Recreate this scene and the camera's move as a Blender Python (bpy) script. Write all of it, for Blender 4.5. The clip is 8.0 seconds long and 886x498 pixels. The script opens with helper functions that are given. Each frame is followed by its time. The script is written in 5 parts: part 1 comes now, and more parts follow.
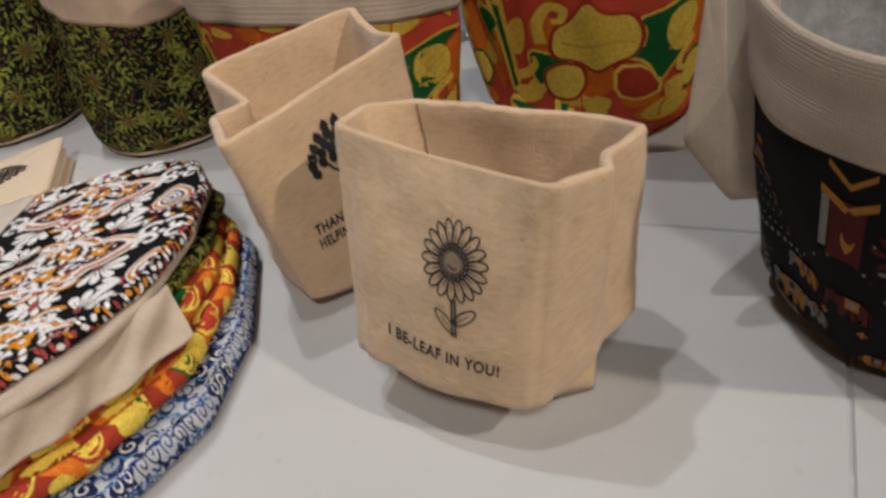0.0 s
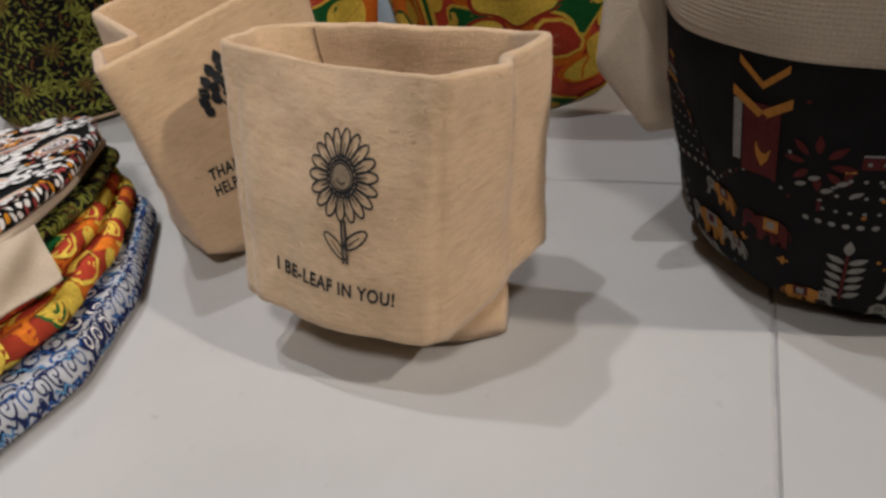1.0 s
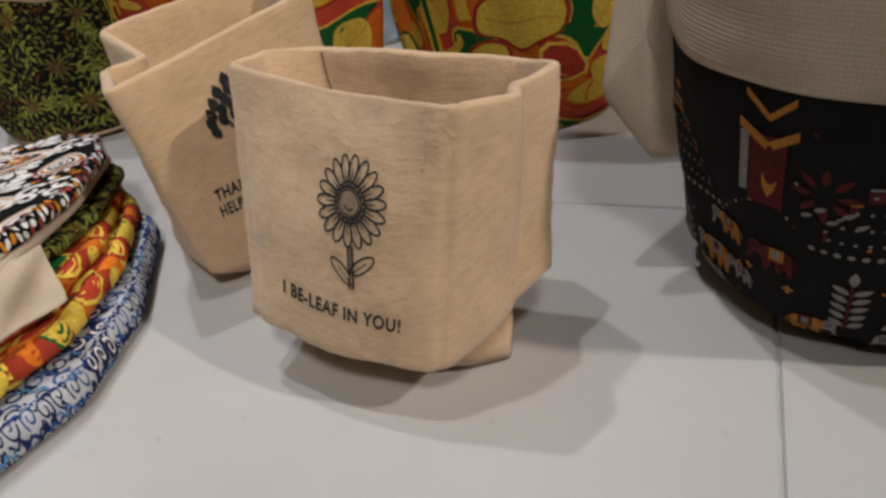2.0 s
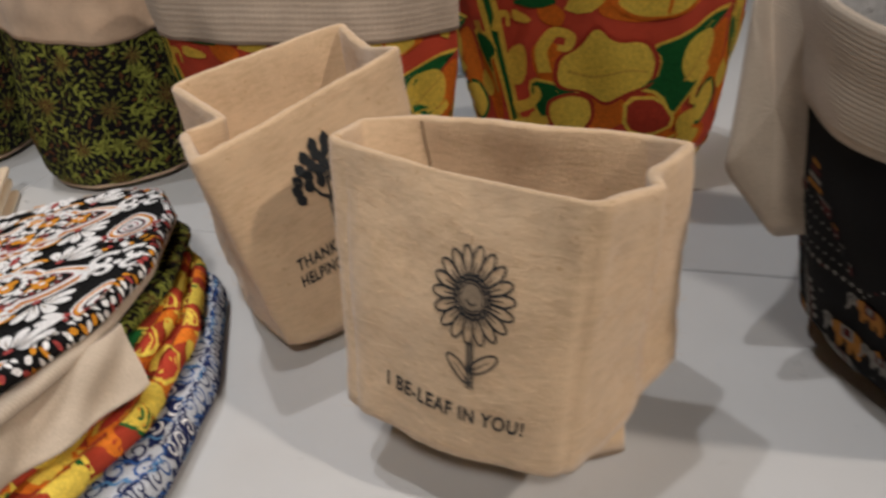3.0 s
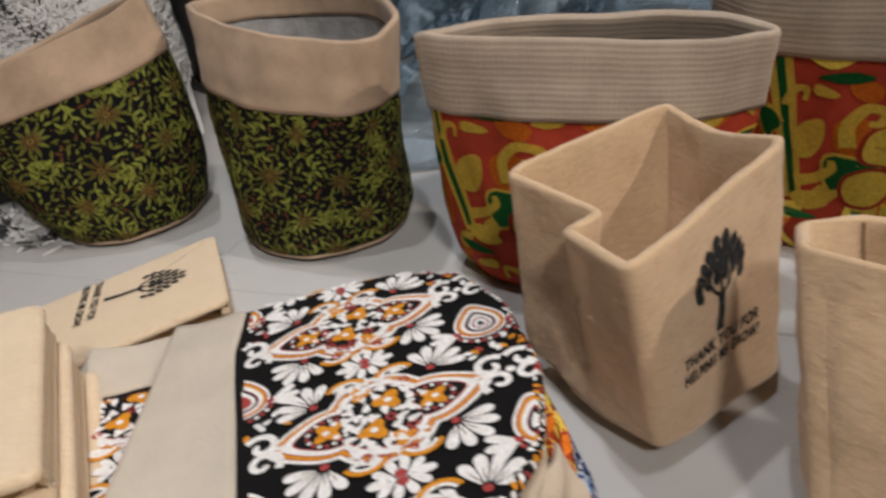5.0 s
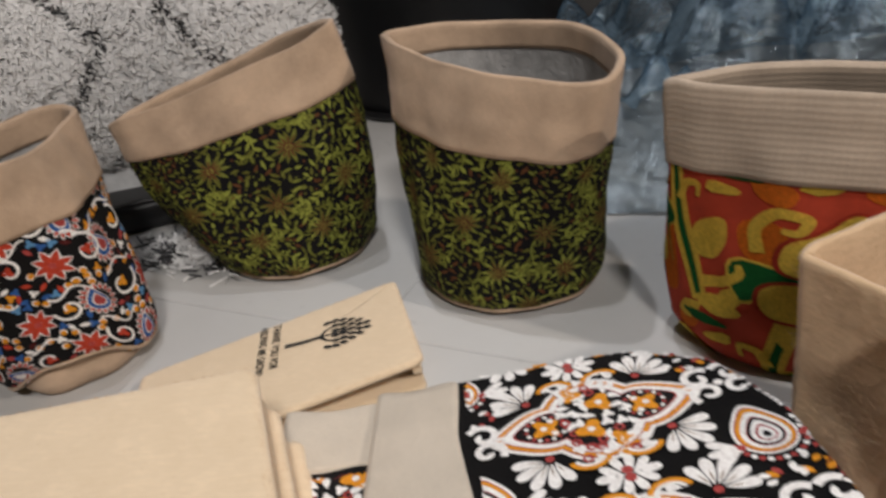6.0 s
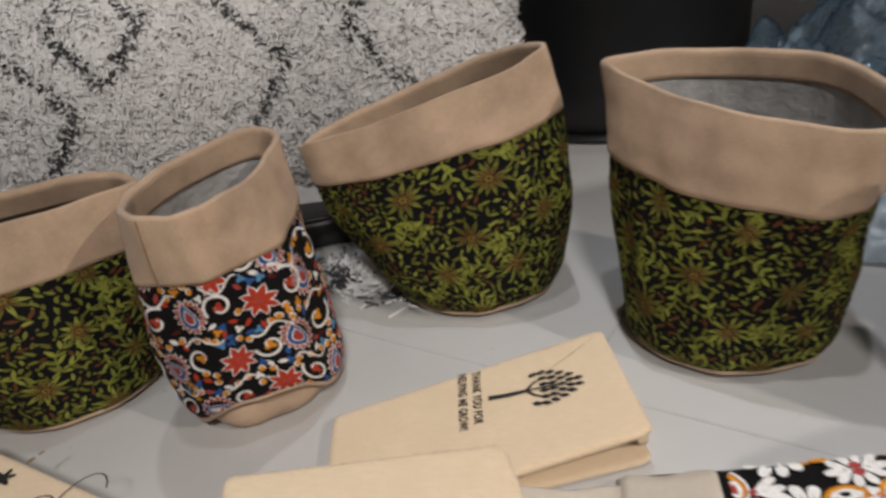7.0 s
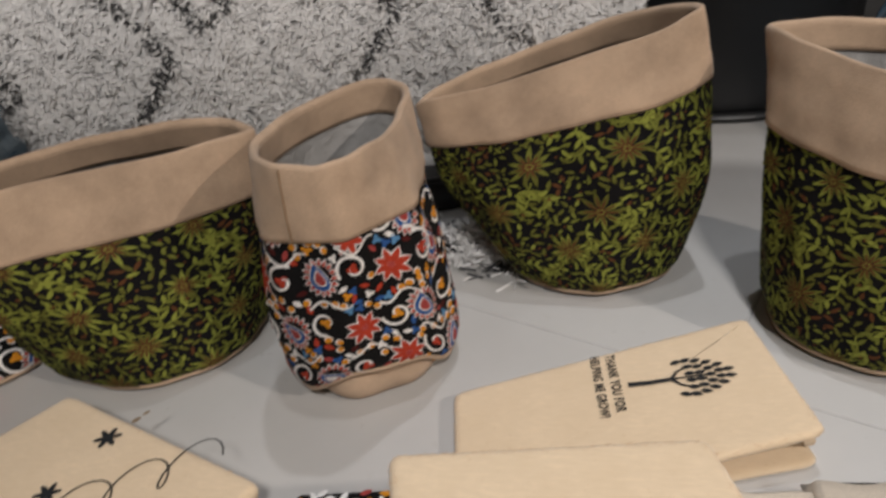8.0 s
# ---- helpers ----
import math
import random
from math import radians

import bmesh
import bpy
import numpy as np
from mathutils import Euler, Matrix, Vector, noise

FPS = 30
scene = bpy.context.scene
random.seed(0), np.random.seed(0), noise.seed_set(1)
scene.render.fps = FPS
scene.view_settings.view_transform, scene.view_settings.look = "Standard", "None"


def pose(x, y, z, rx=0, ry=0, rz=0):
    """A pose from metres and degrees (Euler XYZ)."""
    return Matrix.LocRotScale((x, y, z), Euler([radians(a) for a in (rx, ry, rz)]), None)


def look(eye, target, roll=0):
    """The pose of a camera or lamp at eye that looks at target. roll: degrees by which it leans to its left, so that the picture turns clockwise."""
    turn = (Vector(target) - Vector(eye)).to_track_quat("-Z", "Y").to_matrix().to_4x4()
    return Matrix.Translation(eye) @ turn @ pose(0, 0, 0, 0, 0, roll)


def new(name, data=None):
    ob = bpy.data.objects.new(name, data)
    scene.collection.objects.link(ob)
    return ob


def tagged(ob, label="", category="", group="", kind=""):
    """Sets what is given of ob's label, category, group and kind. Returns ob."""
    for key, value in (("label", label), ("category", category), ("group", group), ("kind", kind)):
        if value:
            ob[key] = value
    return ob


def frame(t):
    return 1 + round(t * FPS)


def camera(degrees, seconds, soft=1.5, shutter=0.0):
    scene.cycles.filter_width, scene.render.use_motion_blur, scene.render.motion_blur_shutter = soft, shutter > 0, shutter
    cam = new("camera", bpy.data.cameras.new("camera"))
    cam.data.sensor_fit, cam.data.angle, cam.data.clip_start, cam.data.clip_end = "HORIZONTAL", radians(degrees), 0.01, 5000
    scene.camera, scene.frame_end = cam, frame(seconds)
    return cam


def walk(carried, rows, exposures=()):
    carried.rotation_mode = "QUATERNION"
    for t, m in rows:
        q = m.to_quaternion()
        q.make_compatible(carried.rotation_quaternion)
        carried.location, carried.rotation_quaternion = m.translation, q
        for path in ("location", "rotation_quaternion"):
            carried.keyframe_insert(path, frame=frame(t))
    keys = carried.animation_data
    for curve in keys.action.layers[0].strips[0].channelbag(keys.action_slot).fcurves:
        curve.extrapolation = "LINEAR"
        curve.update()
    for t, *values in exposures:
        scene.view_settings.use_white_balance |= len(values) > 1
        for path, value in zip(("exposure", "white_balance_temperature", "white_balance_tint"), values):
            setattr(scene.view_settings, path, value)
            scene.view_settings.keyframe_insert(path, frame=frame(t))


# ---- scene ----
cam = camera(61.2, 8.0, soft=2.8, shutter=0.4)
PATH = [
    (0, (0.028, 0.037, 0.272), (-0.092, 1.639, -0.92), -12.8),
    (0.2, (0.027, 0.032, 0.259), (-0.059, 1.645, -0.92), -11.9),
    (0.5, (0.029, 0.03, 0.239), (0.021, 1.666, -0.911), -10.5),
    (0.8, (0.037, 0.029, 0.225), (0.052, 1.673, -0.914), -10.1),
    (1, (0.042, 0.031, 0.216), (0.059, 1.68, -0.916), -10.1),
    (2.3, (0.037, 0.036, 0.225), (0.067, 1.708, -0.873), -9.0),
    (2.5, (0.03, 0.042, 0.229), (0.06, 1.718, -0.862), -8.9),
    (2.7, (0.022, 0.053, 0.236), (0.047, 1.731, -0.852), -9.1),
    (3, (0.004, 0.071, 0.239), (0.022, 1.755, -0.839), -9.0),
    (3.2, (-0.016, 0.086, 0.233), (-0.013, 1.767, -0.851), -9.4),
    (3.5, (-0.053, 0.102, 0.235), (-0.069, 1.784, -0.847), -9.6),
    (3.7, (-0.07, 0.105, 0.239), (-0.097, 1.788, -0.842), -9.8),
    (4, (-0.082, 0.109, 0.243), (-0.115, 1.795, -0.832), -9.9),
    (4.2, (-0.091, 0.114, 0.25), (-0.118, 1.8, -0.825), -9.9),
    (5.3, (-0.205, 0.137, 0.286), (-0.095, 1.855, -0.732), -8.2),
    (5.5, (-0.223, 0.152, 0.285), (-0.189, 1.88, -0.721), -8.5),
    (5.8, (-0.235, 0.175, 0.286), (-0.324, 1.913, -0.699), -8.8),
    (6, (-0.244, 0.185, 0.293), (-0.366, 1.924, -0.688), -8.9),
    (6.2, (-0.254, 0.194, 0.3), (-0.409, 1.931, -0.68), -9.0),
    (6.5, (-0.273, 0.207, 0.306), (-0.519, 1.943, -0.656), -9.5),
    (6.7, (-0.294, 0.213, 0.311), (-0.619, 1.945, -0.634), -10.2),
    (7, (-0.321, 0.228, 0.309), (-0.679, 1.953, -0.638), -9.7),
    (7.2, (-0.34, 0.244, 0.305), (-0.711, 1.963, -0.647), -9.5),
    (7.5, (-0.369, 0.248, 0.299), (-0.741, 1.97, -0.649), -9.1),
    (7.7, (-0.384, 0.244, 0.296), (-0.758, 1.969, -0.645), -8.8),
    (8, (-0.398, 0.244, 0.297), (-0.793, 1.935, -0.696), -7.0),
]
walk(cam, [(t, look(eye, target, roll)) for t, eye, target, roll in PATH])

# ---- world and light ----
world = bpy.data.worlds.new("world")
scene.world = world
world.use_nodes = True
world.node_tree.nodes["Background"].inputs[0].default_value = (0.75, 0.83, 1.0, 1)
world.node_tree.nodes["Background"].inputs[1].default_value = 0.10


def downlight(x, y, z, power, radius, colour, aim, cone):
    """One ceiling spotlight with a soft-edged cone."""
    data = bpy.data.lights.new("downlight", "SPOT")
    data.energy, data.color, data.shadow_soft_size = power, colour, radius
    data.spot_size, data.spot_blend = radians(cone), 1.0
    ob = new("downlight", data)
    ob.matrix_world = look((x, y, z), aim)
    return ob


WARM, COOL = (1.0, 0.88, 0.78), (0.95, 0.96, 1.0)
downlight(-0.32, 1.02, 2.40, 50, 0.030, COOL, (-0.05, 0.26, 0), 42)
downlight(-0.22, 0.40, 2.40, 48, 0.030, COOL, (-0.05, 0.22, 0), 40)
downlight(1.75, -0.60, 1.75, 150, 0.05, WARM, (0.0, 0.30, 0), 42)
downlight(0.10, -1.15, 2.00, 126, 0.15, (1.0, 0.95, 0.91), (-0.80, 0.90, 0), 56)


# ---- materials ----
def node_mat(name):
    m = bpy.data.materials.new(name)
    m.use_nodes = True
    t = m.node_tree
    return m, t, t.nodes["Principled BSDF"]


def link(t, a, b):
    t.links.new(a, b)


def math_node(t, op, a, b=None):
    n = t.nodes.new("ShaderNodeMath")
    n.operation = op
    for i, v in enumerate((a, b)):
        if v is None:
            continue
        if isinstance(v, (int, float)):
            n.inputs[i].default_value = v
        else:
            link(t, v, n.inputs[i])
    return n.outputs[0]


def noise_node(t, vec, scale, detail=3.0, rough=0.6):
    n = t.nodes.new("ShaderNodeTexNoise")
    n.inputs["Scale"].default_value, n.inputs["Detail"].default_value, n.inputs["Roughness"].default_value = scale, detail, rough
    link(t, vec, n.inputs["Vector"])
    return n.outputs["Fac"]


def ramp(t, fac, *stops):
    n = t.nodes.new("ShaderNodeValToRGB")
    el = n.color_ramp.elements
    while len(el) < len(stops):
        el.new(0.5)
    for e, (p, c) in zip(el, stops):
        e.position, e.color = p, (*c, 1)
    link(t, fac, n.inputs[0])
    return n.outputs[0]


def mixed(t, fac, a, b, blend="MIX"):
    n = t.nodes.new("ShaderNodeMix")
    n.data_type, n.blend_type = "RGBA", blend
    if isinstance(fac, (int, float)):
        n.inputs[0].default_value = fac
    else:
        link(t, fac, n.inputs[0])
    for i, v in ((6, a), (7, b)):
        if isinstance(v, tuple):
            n.inputs[i].default_value = (*v, 1)
        else:
            link(t, v, n.inputs[i])
    return n.outputs[2]


def bump(t, bsdf, height, strength, distance):
    n = t.nodes.new("ShaderNodeBump")
    n.inputs["Strength"].default_value, n.inputs["Distance"].default_value = strength, distance
    link(t, height, n.inputs["Height"])
    link(t, n.outputs[0], bsdf.inputs["Normal"])


def sine(t, coord, pitch):
    return math_node(t, "SINE", math_node(t, "MULTIPLY", coord, 2 * math.pi / pitch))


def uv_axes(t):
    c = t.nodes.new("ShaderNodeTexCoord")
    s = t.nodes.new("ShaderNodeSeparateXYZ")
    link(t, c.outputs["UV"], s.inputs[0])
    return c.outputs["UV"], s.outputs[0], s.outputs[1]


def place(t):
    return t.nodes.new("ShaderNodeNewGeometry").outputs["Position"]


def cloth(name, colour, vary=0.25, pitch=0.0007, depth=0.0002, rough=0.85, warp=1.0, weft=1.0, blotch=60, sheen=0.15):
    """Woven cloth: thread relief from the UV in metres, fine fibre noise and soft blotches."""
    m, t, b = node_mat(name)
    uv, u, v = uv_axes(t)
    pos = place(t)
    wob = math_node(t, "MULTIPLY", noise_node(t, pos, 60, 2), min(pitch * 1.2, 0.0012))
    weave = math_node(t, "ADD", math_node(t, "MULTIPLY", sine(t, math_node(t, "ADD", u, wob), pitch), warp),
                      math_node(t, "MULTIPLY", sine(t, math_node(t, "ADD", v, wob), pitch), weft))
    fine, wide = noise_node(t, pos, 1400, 2), noise_node(t, pos, blotch, 4)
    dark = tuple(c * (1 - vary) for c in colour)
    lite = tuple(min(1, c * (1 + vary)) for c in colour)
    col = ramp(t, wide, (0.3, dark), (0.7, lite))
    shade = math_node(t, "ADD", math_node(t, "MULTIPLY", weave, 0.10), math_node(t, "ADD", math_node(t, "MULTIPLY", fine, 0.5), 0.72))
    grey = t.nodes.new("ShaderNodeCombineColor")
    for i in range(3):
        link(t, shade, grey.inputs[i])
    link(t, mixed(t, 1.0, col, grey.outputs[0], "MULTIPLY"), b.inputs["Base Color"])
    b.inputs["Roughness"].default_value = rough
    b.inputs["Sheen Weight"].default_value = sheen
    b.inputs["Specular IOR Level"].default_value = 0.2
    bump(t, b, math_node(t, "ADD", weave, math_node(t, "MULTIPLY", fine, 1.2)), 0.7, depth)
    return m


def felt(name, colour, dark, fleck=(0.80, 0.72, 0.62), flat=False):
    """Matted jute felt: streaks along the cloth, knots and dark specks."""
    m, t, b = node_mat(name)
    uv, u, v = uv_axes(t)
    mp = t.nodes.new("ShaderNodeMapping")
    mp.inputs["Scale"].default_value = (150, 480, 1)
    pos = place(t)
    link(t, pos if flat else uv, mp.inputs[0])
    streak, wide, fine = noise_node(t, mp.outputs[0], 1.0, 4), noise_node(t, pos, 45, 4), noise_node(t, pos, 900, 3, 0.7)
    col = ramp(t, math_node(t, "ADD", math_node(t, "MULTIPLY", wide, 0.45), math_node(t, "MULTIPLY", streak, 0.55)), (0.33, dark), (0.52, colour), (0.72, tuple(min(1, c * 1.12) for c in colour)))
    speck = ramp(t, noise_node(t, pos, 420, 1), (0.71, (1, 1, 1)), (0.76, fleck))
    link(t, mixed(t, 1.0, col, speck, "MULTIPLY"), b.inputs["Base Color"])
    b.inputs["Roughness"].default_value = 0.95
    b.inputs["Sheen Weight"].default_value = 0.35
    b.inputs["Sheen Roughness"].default_value = 0.6
    bump(t, b, math_node(t, "ADD", math_node(t, "ADD", math_node(t, "MULTIPLY", streak, 0.6), math_node(t, "MULTIPLY", fine, 1.1)), math_node(t, "MULTIPLY", wide, 1.6)), 0.6, 0.0006)
    return m


def ink(name, colour, vary=0.22, rough=0.8):
    """Printed colour on cloth, slightly patchy."""
    m, t, b = node_mat(name)
    pos = place(t)
    n = noise_node(t, pos, 500, 4, 0.7)
    link(t, ramp(t, n, (0.3, tuple(c * (1 - vary) for c in colour)), (0.7, tuple(min(1, c * (1 + vary)) for c in colour))), b.inputs["Base Color"])
    b.inputs["Roughness"].default_value = rough
    b.inputs["Specular IOR Level"].default_value = 0.2
    bump(t, b, noise_node(t, pos, 1500, 2), 0.5, 0.0002)
    return m


def plain(name, colour, rough=0.6, scale=30, vary=0.15, depth=0.0006):
    m, t, b = node_mat(name)
    pos = place(t)
    n = noise_node(t, pos, scale, 5)
    link(t, ramp(t, n, (0.3, tuple(c * (1 - vary) for c in colour)), (0.7, tuple(min(1, c * (1 + vary)) for c in colour))), b.inputs["Base Color"])
    b.inputs["Roughness"].default_value = rough
    bump(t, b, noise_node(t, pos, scale * 12, 3), 0.3, depth)
    return m


def lining_material():
    """Silver-grey coated lining, crumpled and a little shiny."""
    m, t, b = node_mat("silver_grey_lining")
    pos = place(t)
    big, small = noise_node(t, pos, 75, 3, 0.5), noise_node(t, pos, 240, 4, 0.6)
    link(t, ramp(t, big, (0.3, (0.33, 0.325, 0.32)), (0.7, (0.46, 0.455, 0.45))), b.inputs["Base Color"])
    b.inputs["Roughness"].default_value = 0.30
    bump(t, b, math_node(t, "ADD", big, math_node(t, "MULTIPLY", small, 0.35)), 0.7, 0.004)
    return m


def tile_material():
    m, t, b = node_mat("pale_glazed_tile")
    pos = place(t)
    n, s = noise_node(t, pos, 5, 5), noise_node(t, pos, 55, 5, 0.7)
    col = ramp(t, n, (0.3, (0.50, 0.49, 0.475)), (0.7, (0.58, 0.575, 0.565)))
    dust = ramp(t, s, (0.62, (1, 1, 1)), (0.8, (0.90, 0.88, 0.86)))
    link(t, mixed(t, 1.0, col, dust, "MULTIPLY"), b.inputs["Base Color"])
    link(t, ramp(t, s, (0.3, (0.26, 0.26, 0.26)), (0.7, (0.42, 0.42, 0.42))), b.inputs["Roughness"])
    bump(t, b, n, 0.08, 0.002)
    return m


def shag_material(name, a, c):
    m, t, b = node_mat(name)
    r = t.nodes.new("ShaderNodeNewGeometry").outputs["Random Per Island"]
    link(t, ramp(t, r, (0.0, a), (1.0, c)), b.inputs["Base Color"])
    b.inputs["Roughness"].default_value = 0.6
    b.inputs["Sheen Weight"].default_value = 0.2
    thin, mx = t.nodes.new("ShaderNodeBsdfTranslucent"), t.nodes.new("ShaderNodeMixShader")
    link(t, ramp(t, r, (0.0, a), (1.0, c)), thin.inputs[0])
    mx.inputs[0].default_value = 0.08
    link(t, b.outputs[0], mx.inputs[1]), link(t, thin.outputs[0], mx.inputs[2])
    link(t, mx.outputs[0], t.nodes["Material Output"].inputs[0])
    return m


def film_material(name, tint, clear):
    """Thin crumpled polythene: mostly clear, with sharp gloss."""
    m, t, b = node_mat(name)
    out = t.nodes["Material Output"]
    pos = place(t)
    clr, gls, dif, m1, m2 = (t.nodes.new(n) for n in ("ShaderNodeBsdfTransparent", "ShaderNodeBsdfGlossy", "ShaderNodeBsdfDiffuse", "ShaderNodeMixShader", "ShaderNodeMixShader"))
    clr.inputs[0].default_value = (0.80, 0.86, 0.90, 1)
    gls.inputs["Roughness"].default_value = 0.16
    gls.inputs[0].default_value = (0.62, 0.78, 0.92, 1)
    dif.inputs[0].default_value = (*tint, 1)
    fres = t.nodes.new("ShaderNodeFresnel")
    fres.inputs[0].default_value = 1.5
    m1.inputs[0].default_value = clear
    link(t, dif.outputs[0], m1.inputs[1]), link(t, clr.outputs[0], m1.inputs[2])
    link(t, math_node(t, "ADD", math_node(t, "MULTIPLY", fres.outputs[0], 0.9), 0.02), m2.inputs[0])
    link(t, m1.outputs[0], m2.inputs[1]), link(t, gls.outputs[0], m2.inputs[2])
    bn = t.nodes.new("ShaderNodeBump")
    bn.inputs["Strength"].default_value, bn.inputs["Distance"].default_value = 0.8, 0.006
    link(t, noise_node(t, pos, 45, 5, 0.6), bn.inputs["Height"])
    link(t, bn.outputs[0], gls.inputs["Normal"]), link(t, bn.outputs[0], fres.inputs["Normal"])
    link(t, m2.outputs[0], out.inputs[0])
    return m


JUTE = cloth("fine_jute_weave", (0.53, 0.38, 0.265), 0.20, 0.0012, 0.00024, 0.9, 0.2, 0.5, 28)
JUTE_RIB = cloth("ribbed_jute", (0.47, 0.375, 0.29), 0.14, 0.0034, 0.00018, 0.9, 0.10, 0.5, 30)
JUTE_OPEN = cloth("open_jute_burlap", (0.46, 0.375, 0.29), 0.12, 0.0017, 0.0002, 0.92, 0.25, 0.45, 30)
JUTE_PALE = cloth("pale_jute_weave", (0.70, 0.61, 0.50), 0.10, 0.0011, 0.0002, 0.9, 0.8, 1.0, 20)
JUTE_FLAX = cloth("raw_jute_cloth", (0.52, 0.42, 0.32), 0.12, 0.0010, 0.00012, 0.9, 0.35, 0.35, 40)
FELT = felt("jute_felt", (0.64, 0.44, 0.26), (0.52, 0.345, 0.19))
FELT_PALE = felt("pale_jute_felt", (0.77, 0.60, 0.405), (0.735, 0.565, 0.37), (0.93, 0.90, 0.86), True)
FIBRE = shag_material("jute_fibre", (0.60, 0.41, 0.245), (0.70, 0.50, 0.31))
LINING = lining_material()
BLACK_CLOTH = cloth("black_cotton", (0.0065, 0.006, 0.0065), 0.2, 0.0006, 0.00012, 0.9, sheen=0.0)
GOLD_CLOTH = cloth("golden_cotton", (0.60, 0.35, 0.03), 0.12, 0.0006, 0.00012, 0.8)
RED_CLOTH = cloth("red_cotton", (0.47, 0.055, 0.024), 0.15, 0.0006, 0.00012, 0.8, sheen=0.0)
WHITE_CLOTH = cloth("white_cotton", (0.62, 0.64, 0.68), 0.06, 0.0006, 0.00012, 0.8)
INK = {k: ink("ink_" + k, c) for k, c in dict(
    leaf=(0.155, 0.165, 0.028), leaf_bright=(0.24, 0.26, 0.045), leaf_dull=(0.115, 0.115, 0.02), brown=(0.105, 0.040, 0.014), black=(0.0065, 0.006, 0.0065),
    yellow=(0.80, 0.58, 0.085), gold=(0.66, 0.42, 0.07), orange=(0.74, 0.19, 0.018), red=(0.45, 0.05, 0.024), green=(0.012, 0.13, 0.03),
    white=(0.86, 0.81, 0.79), amber=(0.68, 0.27, 0.02), rose=(0.38, 0.06, 0.055), blue=(0.03, 0.10, 0.30), navy=(0.014, 0.022, 0.085), sky=(0.10, 0.25, 0.45),
    maroon=(0.075, 0.010, 0.009), ochre=(0.36, 0.15, 0.025), bone=(0.21, 0.20, 0.18), print=(0.022, 0.024, 0.026), faded=(0.27, 0.20, 0.135), seam=(0.26, 0.17, 0.10)).items()}


# ---- mesh helpers ----
def empty(name, x, y, z, label, category, group=""):
    ob = new(name)
    ob.location = (x, y, z)
    ob.empty_display_size = 0.02
    return tagged(ob, label, category, group)


def mesh_ob(name, verts, faces, mats, parent=None, uv=None, idx=None, smooth=True, label="", normals=None):
    """One mesh object, in world places, under its thing."""
    me = bpy.data.meshes.new(name)
    off = np.array(parent.matrix_basis.translation if parent and not parent.parent else (0, 0, 0))
    if parent and parent.parent:
        off = np.array(parent.parent.matrix_basis.translation)
    me.from_pydata([tuple(v) for v in np.asarray(verts) - off], [], faces)
    for m in mats if isinstance(mats, (list, tuple)) else [mats]:
        me.materials.append(m)
    if uv is not None:
        lay = me.uv_layers.new(name="UVMap")
        loops = np.zeros(len(me.loops), dtype=np.int32)
        me.loops.foreach_get("vertex_index", loops)
        lay.data.foreach_set("uv", np.asarray(uv, dtype=np.float32)[loops].ravel())
    if idx is not None:
        me.polygons.foreach_set("material_index", np.asarray(idx, dtype=np.int32))
    if smooth:
        me.polygons.foreach_set("use_smooth", [True] * len(me.polygons))
    me.update()
    if normals is not None:
        me.normals_split_custom_set_from_vertices(normals.tolist())
    ob = new(name, me)
    if parent:
        ob.parent = parent
    if label:
        tagged(ob, label)
    return ob


def grid(name, P, mat, parent, flip=False, label=""):
    """A sheet from a grid of places (columns, rows), with its UV in metres."""
    nu, nv = P.shape[:2]
    du = np.linalg.norm(np.diff(P, axis=0), axis=2).mean(axis=1)
    dv = np.linalg.norm(np.diff(P, axis=1), axis=2).mean(axis=0)
    U, V = np.concatenate([[0], np.cumsum(du)]), np.concatenate([[0], np.cumsum(dv)])
    uv = np.stack(np.meshgrid(U, V, indexing="ij"), -1).reshape(-1, 2)
    k = np.arange(nu * nv).reshape(nu, nv)
    f = np.stack([k[:-1, :-1], k[1:, :-1], k[1:, 1:], k[:-1, 1:]], -1).reshape(-1, 4)
    if flip:
        f = f[:, ::-1]
    return mesh_ob(name, P.reshape(-1, 3), f.tolist(), mat, parent, uv, label=label)


class Surf:
    """A sheet of places that prints can be laid on; s and h are metres along and up it."""

    def __init__(self, P, su=None, sv=None, closed=True, sign=1.0):
        self.P, self.closed = P, closed
        du, dv = np.gradient(P, axis=0), np.gradient(P, axis=1)
        if closed:
            du[0] = du[-1] = P[1] - P[-2]
        n = np.cross(du, dv)
        self.N = sign * n / np.maximum(np.linalg.norm(n, axis=2, keepdims=True), 1e-12)
        self.su = su or float(np.linalg.norm(np.diff(P, axis=0), axis=2).sum(axis=0).mean())
        self.sv = sv or float(np.linalg.norm(np.diff(P, axis=1), axis=2).sum(axis=1).mean())

    def at(self, s, h, off=0.0):
        nu, nv = self.P.shape[:2]
        a = np.asarray(s) / self.su
        a = (a % 1.0 if self.closed else np.clip(a, 0, 1)) * (nu - 1)
        b = np.clip(np.asarray(h) / self.sv, 0, 1) * (nv - 1)
        i, j = np.minimum(a.astype(int), nu - 2), np.minimum(b.astype(int), nv - 2)
        fa, fb = (a - i)[:, None], (b - j)[:, None]

        def mixin(A):
            return (A[i, j] * (1 - fa) + A[i + 1, j] * fa) * (1 - fb) + (A[i, j + 1] * (1 - fa) + A[i + 1, j + 1] * fa) * fb
        return mixin(self.P) + mixin(self.N) * np.asarray(off)[..., None]

    def part(self, c0, c1, r0=0, r1=None):
        return Surf(self.P[c0:c1 + 1, r0:r1], closed=False)


